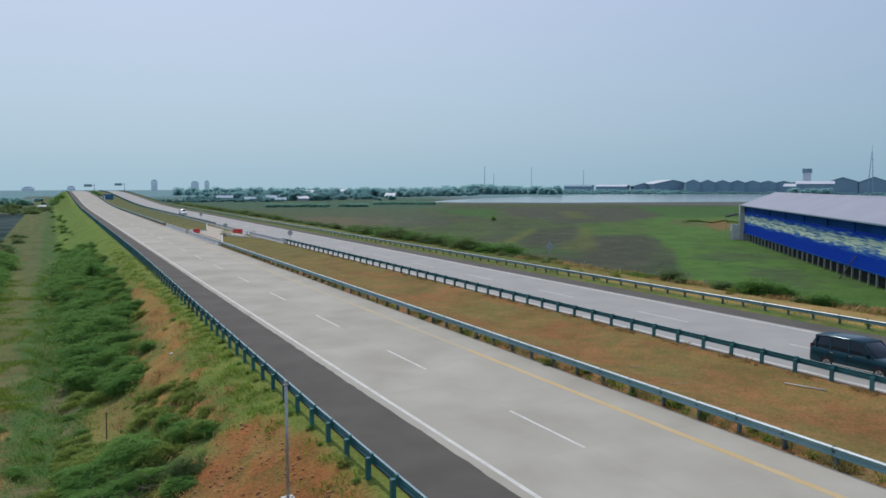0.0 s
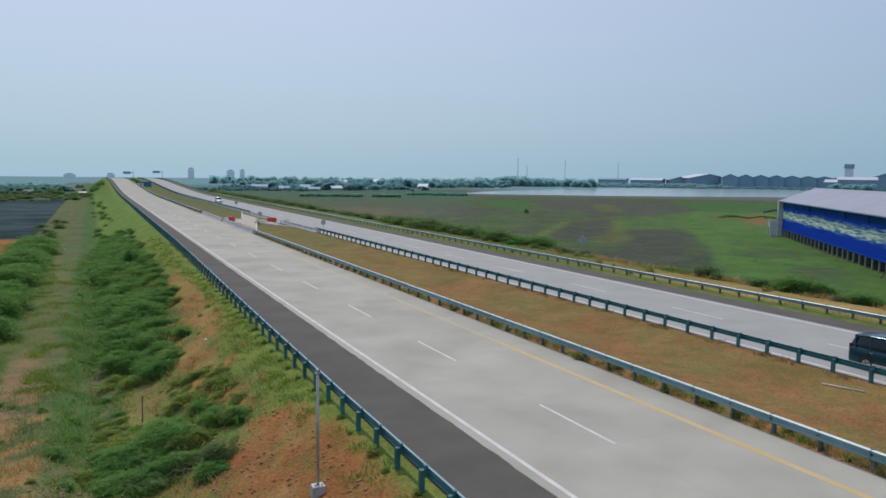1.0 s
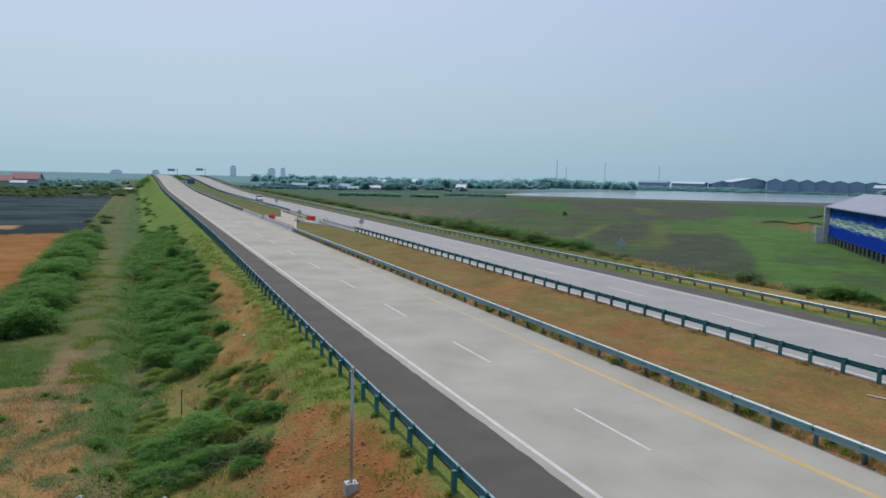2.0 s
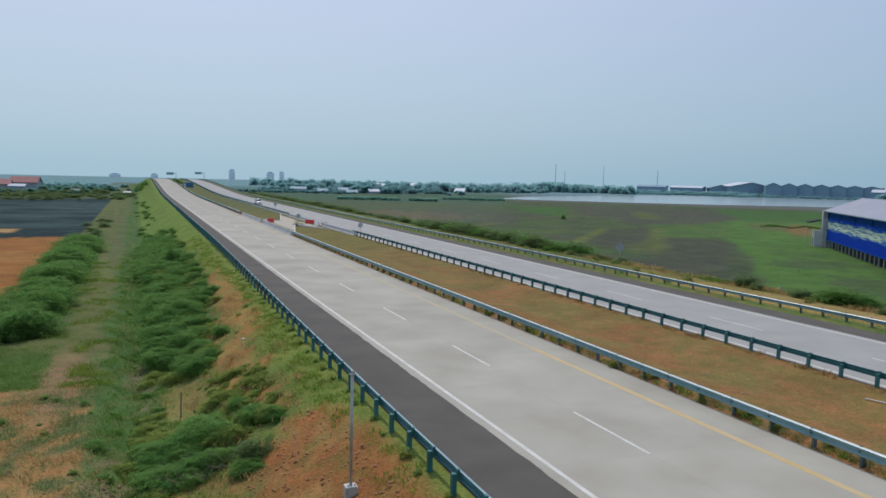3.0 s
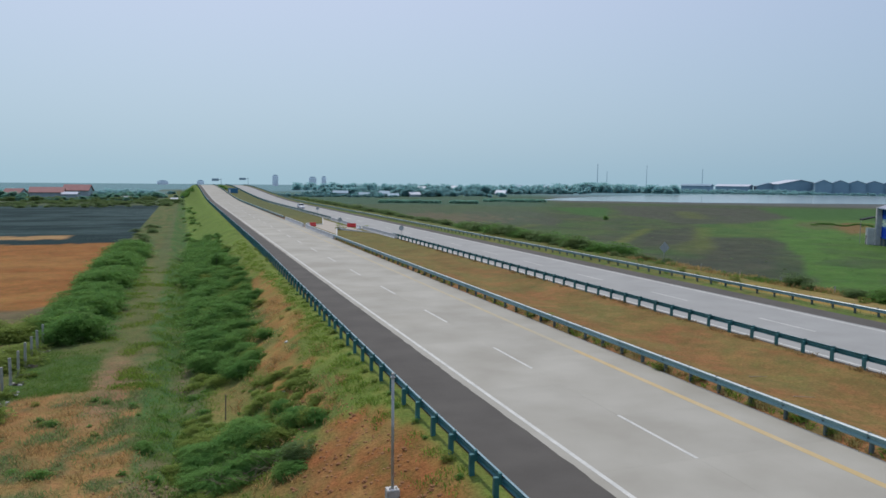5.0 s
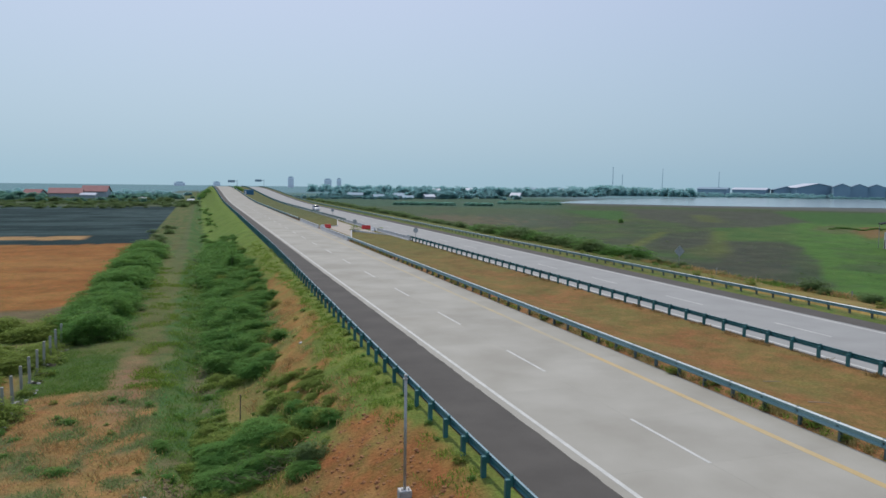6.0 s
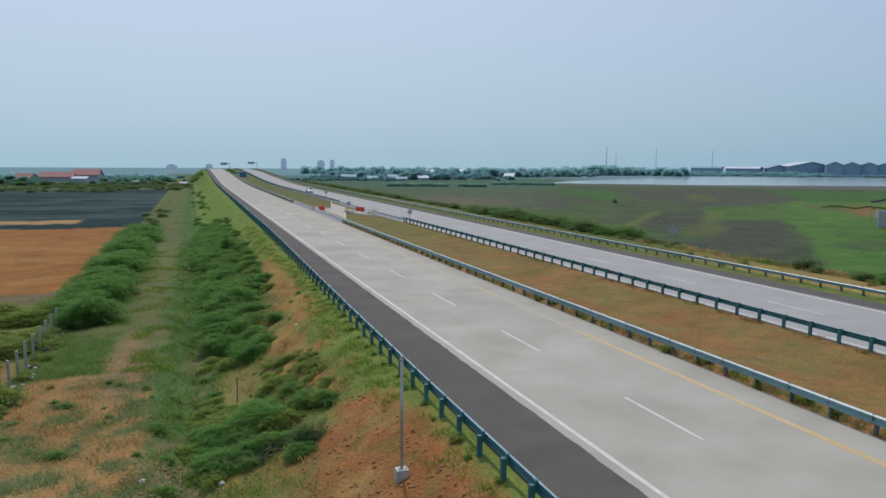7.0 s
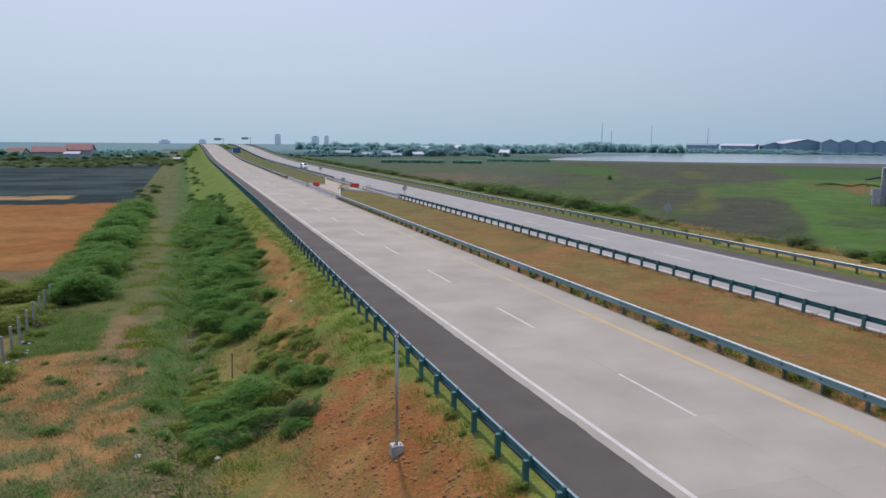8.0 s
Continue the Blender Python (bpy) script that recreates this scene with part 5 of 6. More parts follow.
plastic_barrier(pose(8.2, 151.7, 0, 0, 0, -58), M_RED, "red plastic water-filled barrier on the paved opening")
plastic_barrier(pose(6.95, 149.8, 0, 0, 0, -30), M_WPLAST, "white plastic water-filled barrier on the paved opening")
plastic_barrier(pose(15.5, 147.4, 0, 0, 0, 65), M_RED, "red plastic water-filled barrier at the far side")
plastic_barrier(pose(15.6, 141.3, 0, 0, 0, 8), M_WPLAST, "dusty white plastic barrier at the far side")

# white kerbs round the two grass noses
for nose in (SOUTH_NOSE, NORTH_NOSE):
    kerb = thing("nose_kerb", pose(nose[1][0], nose[1][1], 0), "white-painted concrete kerb round the end of the median", "kerb", "kerbs of the median")
    for (xa, ya), (xb, yb) in zip(nose, nose[1:]):
        run = math.hypot(xb - xa, yb - ya)
        k = round(run / 1.6)
        stone = mesh_of("kerb_stone", boxed(-run / k / 2 + 0.01, run / k / 2 - 0.01, -0.09, 0.09, -0.25, 0.15, bevel=0.02), M_KERB)
        for q in range(k):
            f = (q + 0.5) / k
            piece("kerb_stone", stone, kerb, pose(xa + (xb - xa) * f - nose[1][0], ya + (yb - ya) * f - nose[1][1], 0, 0, 0, math.degrees(math.atan2(yb - ya, xb - xa))))


def sign(x, y, height, shape, label):
    """A plate on a steel post, seen from its plain metal back."""
    z = ground_z(x, y)
    s = thing("road_sign", pose(x, y, z, 0, 0, rnd.uniform(-6, 6)), label, "road sign", "road signs")
    part("post", rod(bmesh.new(), (0, 0, -0.3), (0, 0, height), 0.04, 0.04, 10), M_POLE, s, smooth=True)
    bm = bmesh.new()
    if shape == "diamond":
        box(bm, -0.52, 0.52, -0.012, 0.012, -0.52, 0.52, bevel=0.004)
        bmesh.ops.rotate(bm, verts=bm.verts, cent=(0, 0, 0), matrix=Matrix.Rotation(radians(45), 3, "Y"))
    else:
        bmesh.ops.create_cone(bm, cap_ends=True, segments=28, radius1=0.42, radius2=0.42, depth=0.024, matrix=Matrix.Rotation(radians(90), 4, "X"))
    bmesh.ops.translate(bm, verts=bm.verts, vec=(0, -0.06, height - 0.35))
    part("plate", bm, M_PLATE, s)
    part("bracket", boxed(-0.25, 0.25, -0.045, -0.02, height - 0.5, height - 0.45), M_POLE, s)
    part("bracket", boxed(-0.25, 0.25, -0.045, -0.02, height - 0.25, height - 0.2), M_POLE, s)
    return s


sign(41.4, 79.0, 2.5, "diamond", "diamond road sign on a post, its grey back showing")
sign(17.6, 118.2, 2.3, "round", "round road sign on a post beside the rail's end")
sign(12.1, 142.4, 2.4, "round", "round road sign on a post at the paved opening")
sign(18.4, 205.0, 2.3, "round", "round road sign on a post beyond the opening")
weed(12.6, 144.0, 3.0)
weed(16.9, 141.5, 2.2)


def gantry(x, y, width, label):
    z = rise(y)
    g = thing("sign_gantry", pose(x, y, z), label, "gantry", "overhead signs")
    part("column", rod(bmesh.new(), (0, 0, -0.3), (0, 0, 6.2), 0.16, 0.12, 10), M_FARROOF, g)
    part("arm", boxed(-width - 0.5, 0.2, -0.12, 0.12, 5.2, 5.5), M_FARROOF, g)
    part("board", boxed(-width - 0.5, -0.28 * width, -0.22, -0.13, 4.4, 6.0, bevel=0.03), M_FARROOF, g, "dark sign board")
    return g


gantry(7.4, 520, 5.5, "cantilever road gantry with a dark sign board")
gantry(29.5, 575, 6.0, "cantilever road gantry over the far carriageway")

# a blue box of unclear use, its door assumed, and scrub on the far median
cz = rise(430)
cabin = thing("cabin", pose(9.7, 430, cz - 0.2), "blue boxy structure standing on the median", "cabin")
part("wall", boxed(-2.5, 2.5, 0, 6, 0, 2.5, bevel=0.03), M_CABIN, cabin)
part("roof", extruded([(-2.6, 2.5), (2.6, 2.5), (2.2, 2.8), (-2.2, 2.8)], -0.1, 6.1), M_CABIN, cabin)
part("door", boxed(-2.3, -1.6, -0.04, 0.02, 0.2, 2.1, bevel=0.01), M_CARW, cabin, "white door")
for _ in range(14):
    x, y = rnd.uniform(7.2, 9.5), rnd.uniform(478, 560)
    put(BUSHES, rnd.randrange(3), scaled(x, y, rise(y) - 0.3, rnd.uniform(0, 360), rnd.uniform(1.0, 1.8)))


# ---- the blue warehouse ----
def warehouse():
    """Long shed: columns below before a near-black panel, blue sheet walls with a painted band, pale gable roof."""
    L, W, LOW, EAVE, RIDGE = 108.0, 12.8, 1.75, 8.4, 11.0
    a = math.atan2(-63.9, -52)
    w = thing("warehouse", pose(124.05, 116.85, -3.25, 0, 0, math.degrees(a)), "long blue sheet-metal warehouse with a painted band and pale roof", "warehouse")
    # local x runs along the wall, -y towards the road, +y under the roof... the wall faces local -y
    col = mesh_of("column", boxed(-0.11, 0.11, -0.11, 0.11, -0.6, LOW + 0.1, bevel=0.02), M_POLE)
    for i in range(int(L / 3.0) + 1):
        piece("column", col, w, pose(3.0 * i, -0.05 + rnd.uniform(-0.05, 0.05), 0, 0, rnd.uniform(-1.5, 1.5), 0))
    # added panel: shade of the open gaps put into a near-black colour
    part("back_wall", boxed(0.0, L, 1.0, 1.2, -0.4, LOW + 0.1), M_DARK, w, "near-black panel standing in for shade behind the columns")
    part("sill_beam", boxed(-0.1, L, -0.2, 0.1, LOW - 0.06, LOW + 0.12), M_NAVY, w)
    n, step = 24, 0.25
    sheet_top = bmesh.new()
    rows = []
    for i in range(n + 1):
        off = 0.04 if i % 2 else -0.01
        rows.append([sheet_top.verts.new((i * step, off, z)) for z in (EAVE - 1.75, EAVE)])
    for p, q in zip(rows, rows[1:]):
        sheet_top.faces.new((p[0], q[0], q[1], p[1]))
    top = mesh_of("upper_sheet", sheet_top, M_NAVY)
    for i in range(18):
        piece("upper_sheet", top, w, pose(6 * i, 0.02, 0))
    lower = new("painted_wall", raw_mesh("painted_wall", [(x, 0.0 if k % 2 else -0.05, z) for k in range(int(L / step) + 1) for x in (k * step,) for z in (LOW + 0.1, EAVE - 1.75)],
                [(2 * k, 2 * k + 2, 2 * k + 3, 2 * k + 1) for k in range(int(L / step))], M_MURAL))
    lower.parent = w
    strut = mesh_of("wall_post", boxed(-0.07, 0.07, -0.13, -0.02, EAVE - 1.9, EAVE), M_NAVY)
    for i in range(10):
        piece("wall_post", strut, w, pose(0.2 + 12 * i, 0, 0))
    for name, y in (("roof", 0),):
        bm = bmesh.new()
        rows = []
        m = int(L / 0.5)
        for i in range(m + 1):
            x = -0.8 + (L + 1.6) * i / m
            dz = 0.0 if i % 2 else 0.05
            rows.append([bm.verts.new((x, yy, zz + dz)) for yy, zz in ((-0.9, EAVE - 0.3), (W / 2, RIDGE), (W + 0.9, EAVE - 0.3))])
        for p, q in zip(rows, rows[1:]):
            for k in (0, 1):
                bm.faces.new((p[k], q[k], q[k + 1], p[k + 1]))
        roof = part("roof", bm, M_ROOF, w, "pale lilac-grey corrugated roof")
        roof.modifiers.new("thick", "SOLIDIFY").thickness = 0.06
    part("ridge_cap", extruded([(-0.3, RIDGE - 0.08), (0, RIDGE + 0.12), (0.3, RIDGE - 0.08)], -0.9, L + 0.9), M_ROOF, w).matrix_basis = Matrix(((0, 1, 0, 0), (1, 0, 0, W / 2), (0, 0, 1, 0), (0, 0, 0, 1)))
    part("gutter", boxed(-0.8, L + 0.8, -1.02, -0.88, EAVE - 0.46, EAVE - 0.3), M_FARWALL, w)
    for gx in (-0.05, L):
        bm = bmesh.new()
        pts = [(0.05, -0.3), (W - 0.05, -0.3), (W - 0.05, EAVE - 0.1), (W / 2, RIDGE - 0.12), (0.05, EAVE - 0.1)]
        f0 = [bm.verts.new((gx, y, z)) for y, z in pts]
        f1 = [bm.verts.new((gx + 0.1, y, z)) for y, z in pts]
        bm.faces.new(f0), bm.faces.new(f1[::-1])
        for i in range(5):
            bm.faces.new((f0[i], f1[i], f1[(i + 1) % 5], f0[(i + 1) % 5]))
        part("gable_wall", bm, M_FARWALL, w, "grey sheet gable wall")
    part("back_wall", boxed(0.1, L - 0.1, W - 0.1, W, -0.4, EAVE - 0.1), M_FARWALL, w)
    # floor painted near-black for the same shade
    part("floor", boxed(0.1, L - 0.1, 0.1, W - 0.1, -0.6, 0.02), M_DARK, w)
    part("corner_post", boxed(-1.4, -0.06, -1.05, 0.5, -0.6, EAVE - 0.2, bevel=0.03), M_PALE, w, "pale corner pillar")
    part("annex", boxed(-3.6, -1.45, -2.4, -0.5, -0.4, 3.6, bevel=0.03), M_KERB, w, "small pale lean-to room")
    part("annex_door", boxed(-3.0, -2.2, -2.44, -2.4, -0.1, 2.0), M_DARK, w)
    canopy = part("canopy", boxed(-1.6, 1.6, -1.3, 1.3, -0.12, 0.12, bevel=0.03), M_DARK, w, "dark canopy over the end door")
    canopy.matrix_basis = pose(-3.0, -2.3, 5.7, 14, 0, 0)
    part("canopy_post", rod(bmesh.new(), (-4.3, -3.3, -0.4), (-4.3, -3.3, 5.5), 0.06, 0.06, 8), M_POLE, w)
    brace = rod(bmesh.new(), (72.0, -1.8, -0.2), (73.5, -0.1, 3.4), 0.09, 0.07, 8)
    part("prop", brace, M_BARK, w, "leaning timber prop")


warehouse()


# ---- far buildings ----
def hall(bearing, distance, width, length, eave, ridge, wall, roof, label, turn=0.0, group="far halls", name="industrial_hall"):
    """A gabled hall; eave and ridge are heights above the road's level."""
    x, y = from_camera(bearing, distance)
    z = ground_z(x, y) - 0.5
    h = thing(name, pose(x, y, z, 0, 0, -bearing + turn), label, "hall" if name == "industrial_hall" else "house", group)
    e, r = eave - z, ridge - z
    bm = extruded([(-width / 2, 0), (width / 2, 0), (width / 2, e), (0, r - 0.15), (-width / 2, e)], 0, length)
    part("wall", bm, wall, h)
    o = width * 0.03 + 0.3
    part("roof", extruded([(-width / 2 - o, e - 0.2), (0, r), (width / 2 + o, e - 0.2), (width / 2 + o, e + 0.1), (0, r + 0.35), (-width / 2 - o, e + 0.1)], -o, length + o), roof, h)
    part("door", boxed(-width * 0.12, width * 0.12, -0.12, 0.05, 0.3, min(e * 0.55, 5)), M_FARROOF, h)
    return h


for i in range(8):
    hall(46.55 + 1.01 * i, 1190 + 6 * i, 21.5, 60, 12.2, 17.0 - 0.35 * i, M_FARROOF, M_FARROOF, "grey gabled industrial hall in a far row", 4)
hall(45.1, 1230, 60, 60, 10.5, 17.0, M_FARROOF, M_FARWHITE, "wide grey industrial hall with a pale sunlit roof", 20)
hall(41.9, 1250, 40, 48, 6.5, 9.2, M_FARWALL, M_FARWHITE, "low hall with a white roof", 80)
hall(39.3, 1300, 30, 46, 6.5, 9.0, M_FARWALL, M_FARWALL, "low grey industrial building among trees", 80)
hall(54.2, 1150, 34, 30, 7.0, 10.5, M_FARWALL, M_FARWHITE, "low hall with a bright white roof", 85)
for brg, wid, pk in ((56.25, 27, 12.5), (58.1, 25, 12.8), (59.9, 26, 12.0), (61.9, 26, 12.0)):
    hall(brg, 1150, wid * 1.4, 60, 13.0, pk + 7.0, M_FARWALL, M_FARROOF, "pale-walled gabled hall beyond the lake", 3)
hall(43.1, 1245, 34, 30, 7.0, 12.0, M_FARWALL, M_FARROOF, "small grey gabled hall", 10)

# village houses and red roofs
for brg, d, wid, ln, ev, rd, tn in ((-7.75, 480, 10, 17, 0.9, 3.6, 84), (-6.1, 494, 11, 14, 1.8, 5.0, 76), (-10.2, 505, 9, 10, -0.4, 2.4, 60)):
    hall(brg, d, wid, ln, ev, rd, M_PLASTER, M_TILE, "village house with a red clay roof among trees", tn, "village houses", "house")
for brg, d, wid, ln, ev, rd, tn in ((-6.9, 473, 5, 8, 0.0, 1.0, 74), (-3.6, 470, 9, 4, -2.0, -1.4, 80), (-0.4, 440, 4.5, 3, -2.2, -1.5, 85)):
    hall(brg, d, wid, ln, ev, rd, M_PLASTER, M_FARWHITE, "low white-roofed shed by the fields", tn, "village sheds", "shed")
for i in range(12):
    brg = rnd.uniform(9.5, 19)
    d = rnd.uniform(590, 680)
    t = rnd.uniform(-1.0, 1.0)
    hall(brg, d, rnd.uniform(8, 13), 8, t - 1.6, t, M_PLASTER, rnd.choice((M_FARWHITE, M_FARROOF, M_FARWHITE, M_FARROOF, M_FARROOF)), "small village house among trees", rnd.uniform(40, 110), "village houses", "house")
for brg, d, t in ((24.2, 750, 0.8), (22.5, 790, 0.4), (27.5, 1150, 4.0), (18.0, 900, 2.6), (20.5, 1000, 3.2), (25.4, 1200, 4.4)):
    hall(brg, d, 16, 9, t - 3, t, M_PLASTER, rnd.choice((M_FARWHITE, M_FARROOF)), "pale house at the far edge of the fields", 80, "village houses", "house")


def tower_block(bearing, distance, width, top, label):
    x, y = from_camera(bearing, distance)
    z = ground_z(x, y) - 1
    b = thing("tower_block", pose(x, y, z, 0, 0, -bearing), label, "building", "far tower blocks")
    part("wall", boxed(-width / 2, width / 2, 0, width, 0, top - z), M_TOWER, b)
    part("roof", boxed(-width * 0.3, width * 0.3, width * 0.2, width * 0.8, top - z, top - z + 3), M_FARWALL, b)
    pane = mesh_of("window", boxed(-width * 0.08, width * 0.08, -0.2, 0, 0, 1.6), M_FARWHITE)
    for f in range(int((top - z) / 4) - 1):
        for c in (-0.34, -0.11, 0.12, 0.35):
            piece("window", pane, b, pose(c * width, 0, 3 + 4 * f))


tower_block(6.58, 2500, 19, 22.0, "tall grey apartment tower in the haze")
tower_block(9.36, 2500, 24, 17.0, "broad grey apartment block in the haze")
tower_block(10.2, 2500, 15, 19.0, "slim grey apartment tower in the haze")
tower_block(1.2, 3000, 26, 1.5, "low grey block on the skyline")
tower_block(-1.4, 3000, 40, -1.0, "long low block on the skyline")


def mast(bearing, distance, top, radius, label, name="chimney"):
    x, y = from_camera(bearing, distance)
    z = ground_z(x, y)
    m = thing(name, pose(x, y, z), label, name, "masts and chimneys")
    part("shaft", rod(bmesh.new(), (0, 0, -1), (0, 0, top - z), radius, radius * 0.6, 10), M_FARROOF, m)
    part("collar", rod(bmesh.new(), (0, 0, top - z - 2), (0, 0, top - z - 1.2), radius * 1.2, radius * 1.2, 10), M_FARWALL, m)


mast(31.11, 1300, 41.5, 0.6, "tall thin chimney on the skyline")
mast(31.81, 1300, 29.0, 0.5, "thin chimney on the skyline")
mast(34.7, 1350, 40.5, 0.45, "tall thin mast on the skyline", "mast")
mast(38.63, 1300, 34.5, 0.5, "thin mast above factory roofs", "mast")


def lattice(bearing, distance, top, base):
    x, y = from_camera(bearing, distance)
    z = ground_z(x, y)
    t = thing("lattice_tower", pose(x, y, z, 0, 0, 20), "tall steel lattice radio tower on the skyline", "tower")
    h = top - z
    k = 10
    for cx, cy in ((-1, -1), (1, -1), (1, 1), (-1, 1)):
        part("leg", rod(bmesh.new(), (cx * base / 2, cy * base / 2, 0), (cx * 0.3, cy * 0.3, h * 0.86), 0.22, 0.14, 5), M_FARROOF, t)
    for i in range(k):
        z0, z1 = h * 0.86 * i / k, h * 0.86 * (i + 1) / k
        w0, w1 = base / 2 + (0.3 - base / 2) * i / k, base / 2 + (0.3 - base / 2) * (i + 1) / k
        bm = bmesh.new()
        for s in (-1, 1):
            rod(bm, (-w0, s * w0, z0), (w1, s * w1, z1), 0.09, 0.09, 4)
            rod(bm, (w0, s * w0, z0), (-w1, s * w1, z1), 0.09, 0.09, 4)
        part("bracing", bm, M_FARROOF, t)
    part("antenna", rod(bmesh.new(), (0, 0, h * 0.86), (0, 0, h), 0.2, 0.08, 6), M_FARROOF, t)
    part("dish", rod(bmesh.new(), (0.6, -0.6, h * 0.7), (0.9, -0.9, h * 0.7), 1.0, 1.0, 12), M_FARWALL, t)


lattice(57.9, 1000, 56.5, 6.0)


def water_tower(bearing, distance, top):
    x, y = from_camera(bearing, distance)
    z = ground_z(x, y)
    t = thing("water_tower", pose(x, y, z, 0, 0, -bearing), "pale water tower with round tanks on its roof", "water tower")
    h = top - z
    part("shaft", boxed(-5, 5, 0, 8, 0, h - 6, bevel=0.2), M_FARWHITE, t)
    tank = mesh_of("tank", rod(bmesh.new(), (0, 0, 0), (0, 0, 5), 1.9, 1.9, 16), M_FARROOF)
    for i in range(3):
        piece("tank", tank, t, pose(-4 + 4 * i, 3, h - 5.6))
    part("deck", boxed(-6.5, 6.5, -0.5, 8.5, h - 6, h - 5.5), M_FARROOF, t)


water_tower(54.05, 1100, 31.5)
hall(53.4, 1090, 24, 44, 10.5, 14.0, M_FARWALL, M_FARWHITE, "long grey hall below the water tower", -90)


# ---- the lake ----
def lake():
    rim = [from_camera(*p) for p in ((26.8, 532), (31, 528), (37, 530), (43, 550), (48, 585), (54, 610), (62, 610), (68, 650), (66, 1000), (58, 1010), (52, 1050), (46, 1020), (40, 980), (35, 830), (31, 690), (28, 590))]
    pts = []
    for i, p in enumerate(rim):
        q = rim[(i + 1) % len(rim)]
        for k in range(6):
            f = k / 6
            x, y = p[0] + (q[0] - p[0]) * f, p[1] + (q[1] - p[1]) * f
            pts.append((x + 4 * noise.noise((x / 30, y / 30, 1)), y + 4 * noise.noise((x / 30, y / 30, 5))))
    bm = bmesh.new()
    f = bm.faces.new([bm.verts.new((x, y, -3.12)) for x, y in pts])
    bmesh.ops.triangulate(bm, faces=[f])
    ob = new("lake", mesh_of("lake", bm, M_WATER))
    return tagged(ob, "broad pale lake lying beyond the fields", "lake", kind="structure")


lake()


# ---- lone plants of the fields ----
tagged(put(BUSHES, 0, scaled(121.6, 222.5, -3.25, 30, 0.9, 1.5)), "small round tree standing alone in the fields", "tree", "trees of the fields")
for k in range(26):
    x, y = from_camera(46.0 + 0.16 * k, 270 + rnd.uniform(-9, 9))
    put(BUSHES, k % 3, scaled(x, y, -3.25, rnd.uniform(0, 360), rnd.uniform(0.35, 1.0), rnd.uniform(0.3, 0.7)))


# ---- vehicles ----
def loft(stations, material_mesh_name):
    """Sections across a car: each station is (y, [(half width, height), ...]); mirrored and skinned."""
    bm = bmesh.new()
    rings = []
    for y, pts in stations:
        ring = [bm.verts.new((w, y, z)) for w, z in pts] + [bm.verts.new((-w, y, z)) for w, z in reversed(pts)]
        rings.append(ring)
    k = len(rings[0])
    for a, b in zip(rings, rings[1:]):
        for i in range(k):
            bm.faces.new((a[i], a[(i + 1) % k], b[(i + 1) % k], b[i]))
    bm.faces.new(rings[0][::-1])
    bm.faces.new(rings[-1])
    bmesh.ops.recalc_face_normals(bm, faces=bm.faces)
    return bm


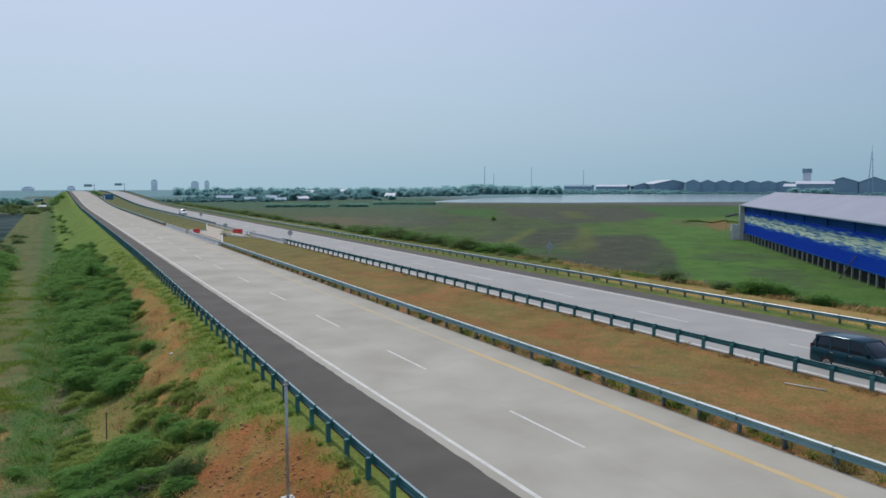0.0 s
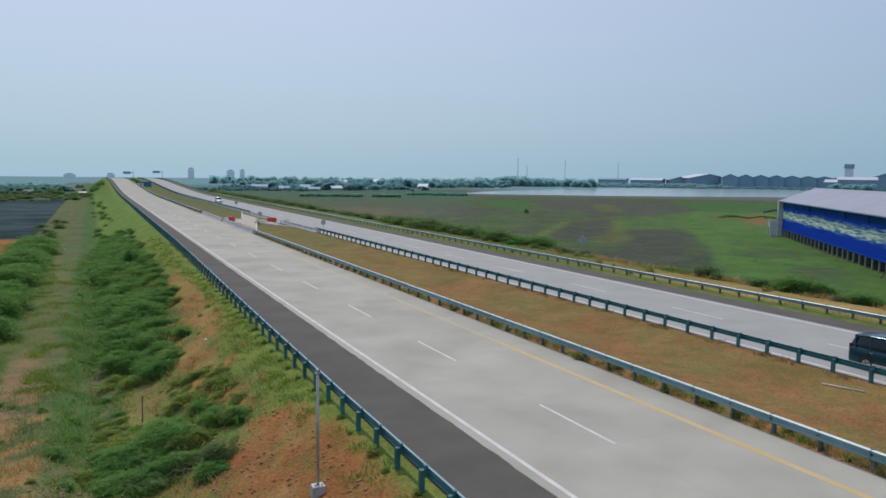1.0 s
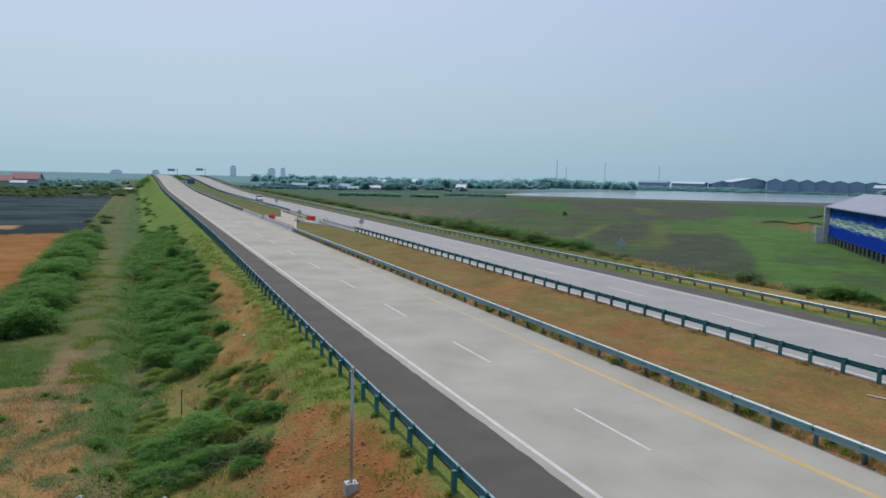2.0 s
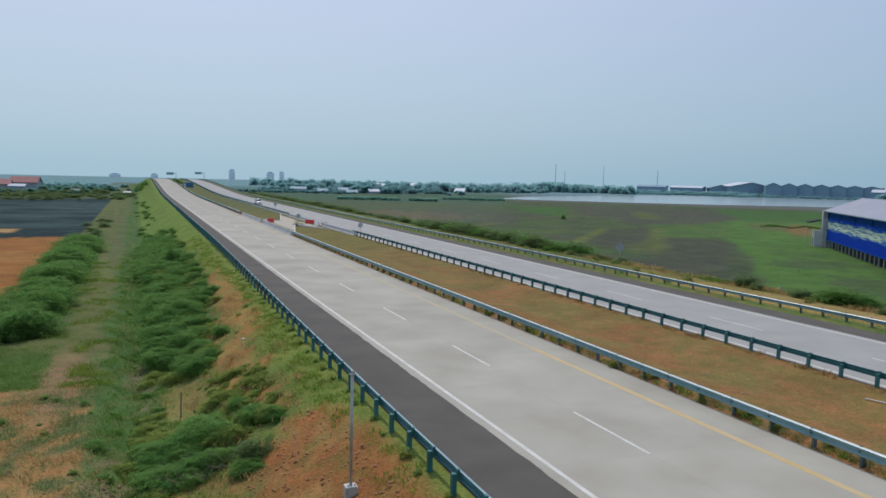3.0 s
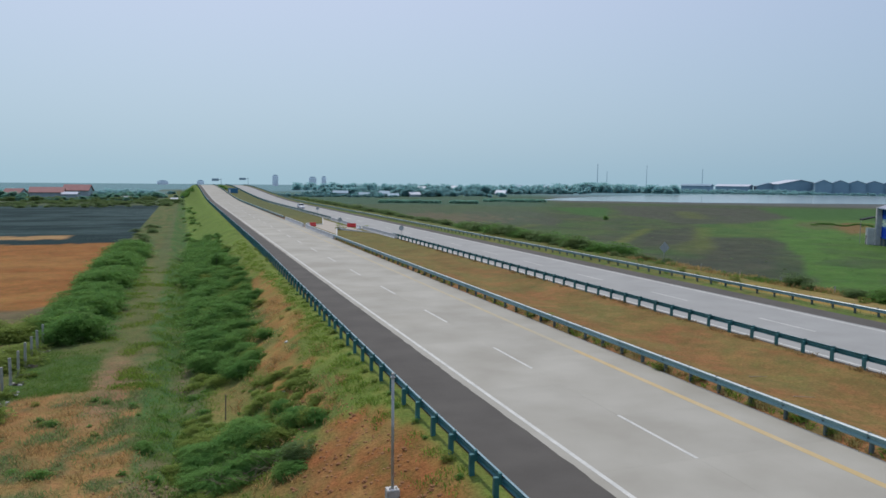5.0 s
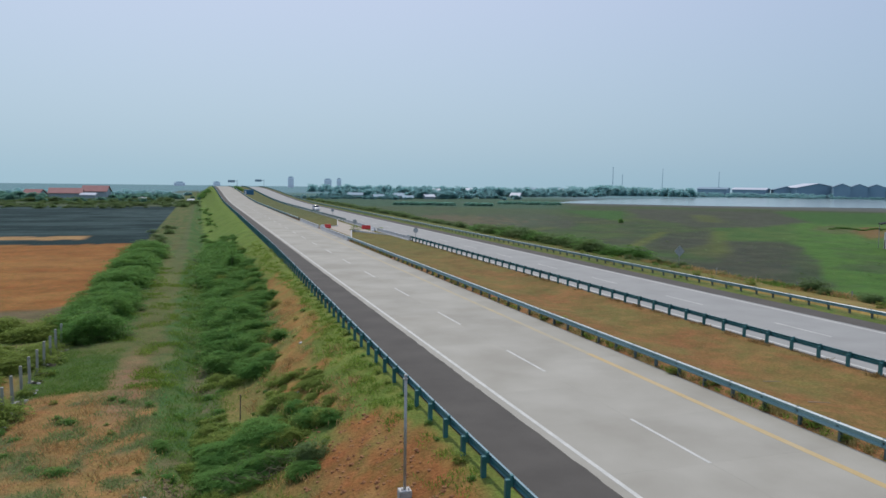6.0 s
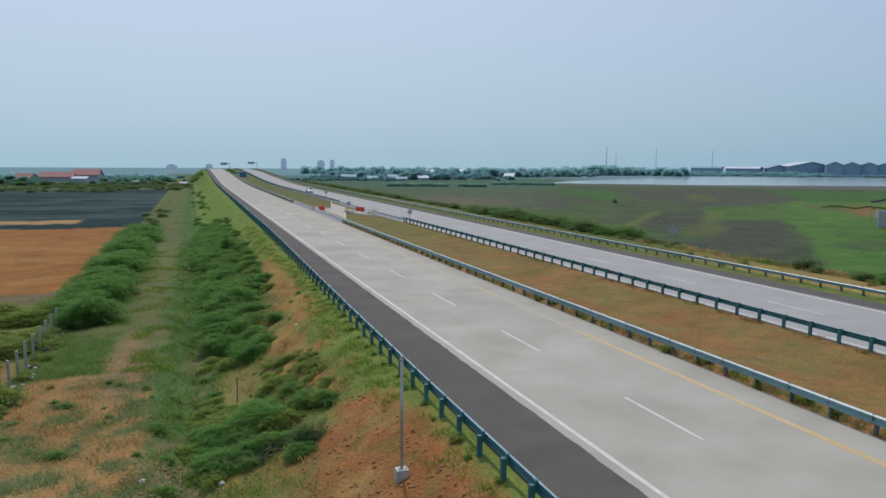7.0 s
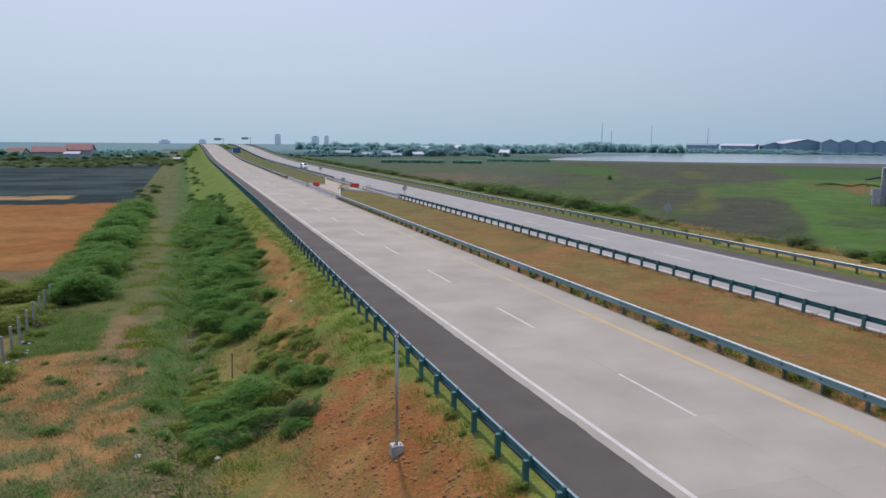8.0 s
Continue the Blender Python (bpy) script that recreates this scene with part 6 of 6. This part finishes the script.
def car(m, paint, label, length=4.74, width=1.84, height=1.8):
    """A tall people-carrier, nose towards -y."""
    c = thing("car", m, label, "car", "cars on the road")
    W, H = width / 2, height
    def sec(w, top, belt=None):
        return [(w * 0.86, 0.24), (w * 0.98, 0.36), (w, 0.62), (w * 0.985, top - 0.09), (w * 0.93, top - 0.015), (w * 0.6, top)]
    y0 = -length / 2
    st = [(y0, sec(W * 0.74, 0.70)), (y0 + 0.10, sec(W * 0.88, 0.82)), (y0 + 0.35, sec(W * 0.96, 0.94)), (y0 + 0.8, sec(W, 1.02)), (y0 + 1.2, sec(W, 1.08)), (y0 + 1.7, sec(W, 1.09)),
          (y0 + 3.2, sec(W, 1.10)), (y0 + 4.2, sec(W * 0.99, 1.12)), (y0 + length - 0.12, sec(W * 0.95, 1.12)), (y0 + length, sec(W * 0.9, 1.05))]
    body = part("body", loft(st, "body"), paint, c, smooth=True)
    body.modifiers.new("round", "BEVEL").width = 0.03
    def cab(w0, w1, z0, z1):
        return [(w0, z0), (w0 * 0.99, z0 + (z1 - z0) * 0.3), (w1 * 1.03, z1 - 0.16), (w1, z1 - 0.05), (w1 * 0.75, z1)]
    glass = [(y0 + 1.15, cab(W * 0.9, W * 0.86, 1.03, 1.10)), (y0 + 1.55, cab(W * 0.93, W * 0.84, 1.05, 1.42)), (y0 + 1.95, cab(W * 0.94, W * 0.80, 1.05, H - 0.07)), (y0 + 2.7, cab(W * 0.94, W * 0.8, 1.05, H - 0.03)),
             (y0 + 3.7, cab(W * 0.94, W * 0.79, 1.05, H - 0.05)), (y0 + length - 0.28, cab(W * 0.92, W * 0.76, 1.05, H - 0.12)), (y0 + length - 0.03, cab(W * 0.88, W * 0.74, 1.05, 1.3))]
    part("glasshouse", loft(glass, "glasshouse"), M_GLASS, c, "dark tinted windows", smooth=True)
    def roofsec(w, z):
        return [(w, z - 0.07), (w * 0.97, z - 0.02), (w * 0.7, z + 0.015)]
    roof = [(y0 + 1.9, roofsec(W * 0.80, H - 0.07)), (y0 + 2.7, roofsec(W * 0.815, H - 0.01)), (y0 + 3.7, roofsec(W * 0.81, H - 0.03)), (y0 + length - 0.22, roofsec(W * 0.77, H - 0.1))]
    part("roof", loft(roof, "roof"), paint, c, smooth=True)
    for s in (-1, 1):
        for ya, yb in ((y0 + 1.3, y0 + 1.95), (y0 + 2.55, y0 + 2.62), (y0 + 3.55, y0 + 3.62), (y0 + 4.35, y0 + 4.45)):
            za = 1.06
            part("pillar", rod(bmesh.new(), (s * W * 0.945, ya, za), (s * W * 0.82, yb, H - 0.12), 0.045, 0.04, 6), paint, c)
        mirror = part("mirror", boxed(s * (W + 0.02) - 0.1, s * (W + 0.02) + 0.1, y0 + 1.5, y0 + 1.62, 1.06, 1.22, bevel=0.03), paint, c)
        part("headlight", boxed(s * W * 0.68 - 0.2, s * W * 0.68 + 0.2, y0 + 0.04, y0 + 0.3, 0.70, 0.86, bevel=0.04), M_LAMP, c, "clear headlight")
        part("fog_light", boxed(s * W * 0.66 - 0.1, s * W * 0.66 + 0.1, y0 + 0.02, y0 + 0.12, 0.40, 0.5, bevel=0.02), M_LAMP, c)
        part("tail_light", boxed(s * W * 0.84 - 0.07, s * W * 0.84 + 0.05, y0 + length - 0.12, y0 + length - 0.01, 0.9, 1.22, bevel=0.02), M_TAIL, c)
        part("side_trim", boxed(s * W * 1.0 - 0.02, s * W * 1.0 + 0.02, y0 + 1.05, y0 + 3.55, 0.36, 0.44, bevel=0.008), M_CHROME if paint is M_CAR else M_TYRE, c)
        for yd in (y0 + 2.35, y0 + 3.35):
            part("door_handle", boxed(s * W - 0.02, s * W + 0.035, yd, yd + 0.2, 0.93, 0.97, bevel=0.008), M_CHROME, c)
            part("door_seam", boxed(s * W - 0.01, s * W + 0.004, yd + 0.25, yd + 0.262, 0.45, 1.04), M_TYRE, c)
        for yw in (y0 + 0.92, y0 + 0.92 + 2.75):
            wheel = new("wheel")
            wheel.parent = c
            wheel.matrix_basis = pose(s * (W - 0.1), yw, 0.345, 0, 90, 0)
            bm = bmesh.new()
            bmesh.ops.create_cone(bm, cap_ends=True, segments=28, radius1=0.345, radius2=0.345, depth=0.24)
            bmesh.ops.bevel(bm, geom=[e for e in bm.edges if abs(e.verts[0].co.z - e.verts[1].co.z) < 1e-4], offset=0.04, segments=2, affect="EDGES")
            part("tyre", bm, M_TYRE, wheel)
            rim = bmesh.new()
            bmesh.ops.create_cone(rim, cap_ends=True, segments=24, radius1=0.22, radius2=0.22, depth=0.26)
            part("rim", rim, M_RIM, wheel)
            sp = bmesh.new()
            for k in range(5):
                b = boxed(-0.025, 0.025, 0.04, 0.2, -0.135, 0.135)
                bmesh.ops.rotate(b, verts=b.verts, cent=(0, 0, 0), matrix=Matrix.Rotation(2 * math.pi * k / 5, 3, "Z"))
                me = bpy.data.meshes.new("spoke")
                b.to_mesh(me)
                b.free()
                sp.from_mesh(me)
                bpy.data.meshes.remove(me)
            part("spokes", sp, M_TYRE, wheel)
            arch = bmesh.new()
            bmesh.ops.create_cone(arch, cap_ends=True, segments=24, radius1=0.40, radius2=0.40, depth=0.03, matrix=pose(s * (W - 0.005), yw, 0.36, 0, 90, 0))
            part("wheel_arch", arch, M_TYRE, c)
    part("grille", boxed(-0.5, 0.5, y0 - 0.012, y0 + 0.1, 0.55, 0.76, bevel=0.02), M_TYRE, c)
    for k in range(3):
        part("grille_bar", boxed(-0.52, 0.52, y0 - 0.025, y0 + 0.02, 0.58 + 0.07 * k, 0.60 + 0.07 * k), M_CHROME, c)
    part("lower_intake", boxed(-0.55, 0.55, y0 - 0.01, y0 + 0.1, 0.28, 0.38, bevel=0.02), M_TYRE, c)
    part("plate", boxed(-0.22, 0.22, y0 - 0.03, y0 - 0.015, 0.42, 0.53, bevel=0.004), M_WPLAST, c)
    part("wiper", rod(bmesh.new(), (-0.5, y0 + 1.16, 1.11), (0.1, y0 + 1.36, 1.27), 0.012, 0.008, 5), M_TYRE, c)
    return c


car(pose(19.3, 21.9, 0.0), M_CAR, "dark blue-black people carrier driving on the concrete road")
car(pose(19.9, 246.0, 0.0), M_CARW, "white people carrier far off on the concrete road")


# ---- concrete slabs of the road ----
slab_rows = [(NEAR_L, 0.0), (0.0, NEAR_R)]
for x0, x1 in slab_rows:
    w = x1 - x0
    slab = mesh_of("slab", boxed(-w / 2 + 0.002, w / 2 - 0.002, -2.4985, 2.4985, -0.2, 0.0), M_CONC)
    for i in range(34):
        piece("slab", slab, road_near, pose((x0 + x1) / 2, 7.5 + 5 * i, 0.0))
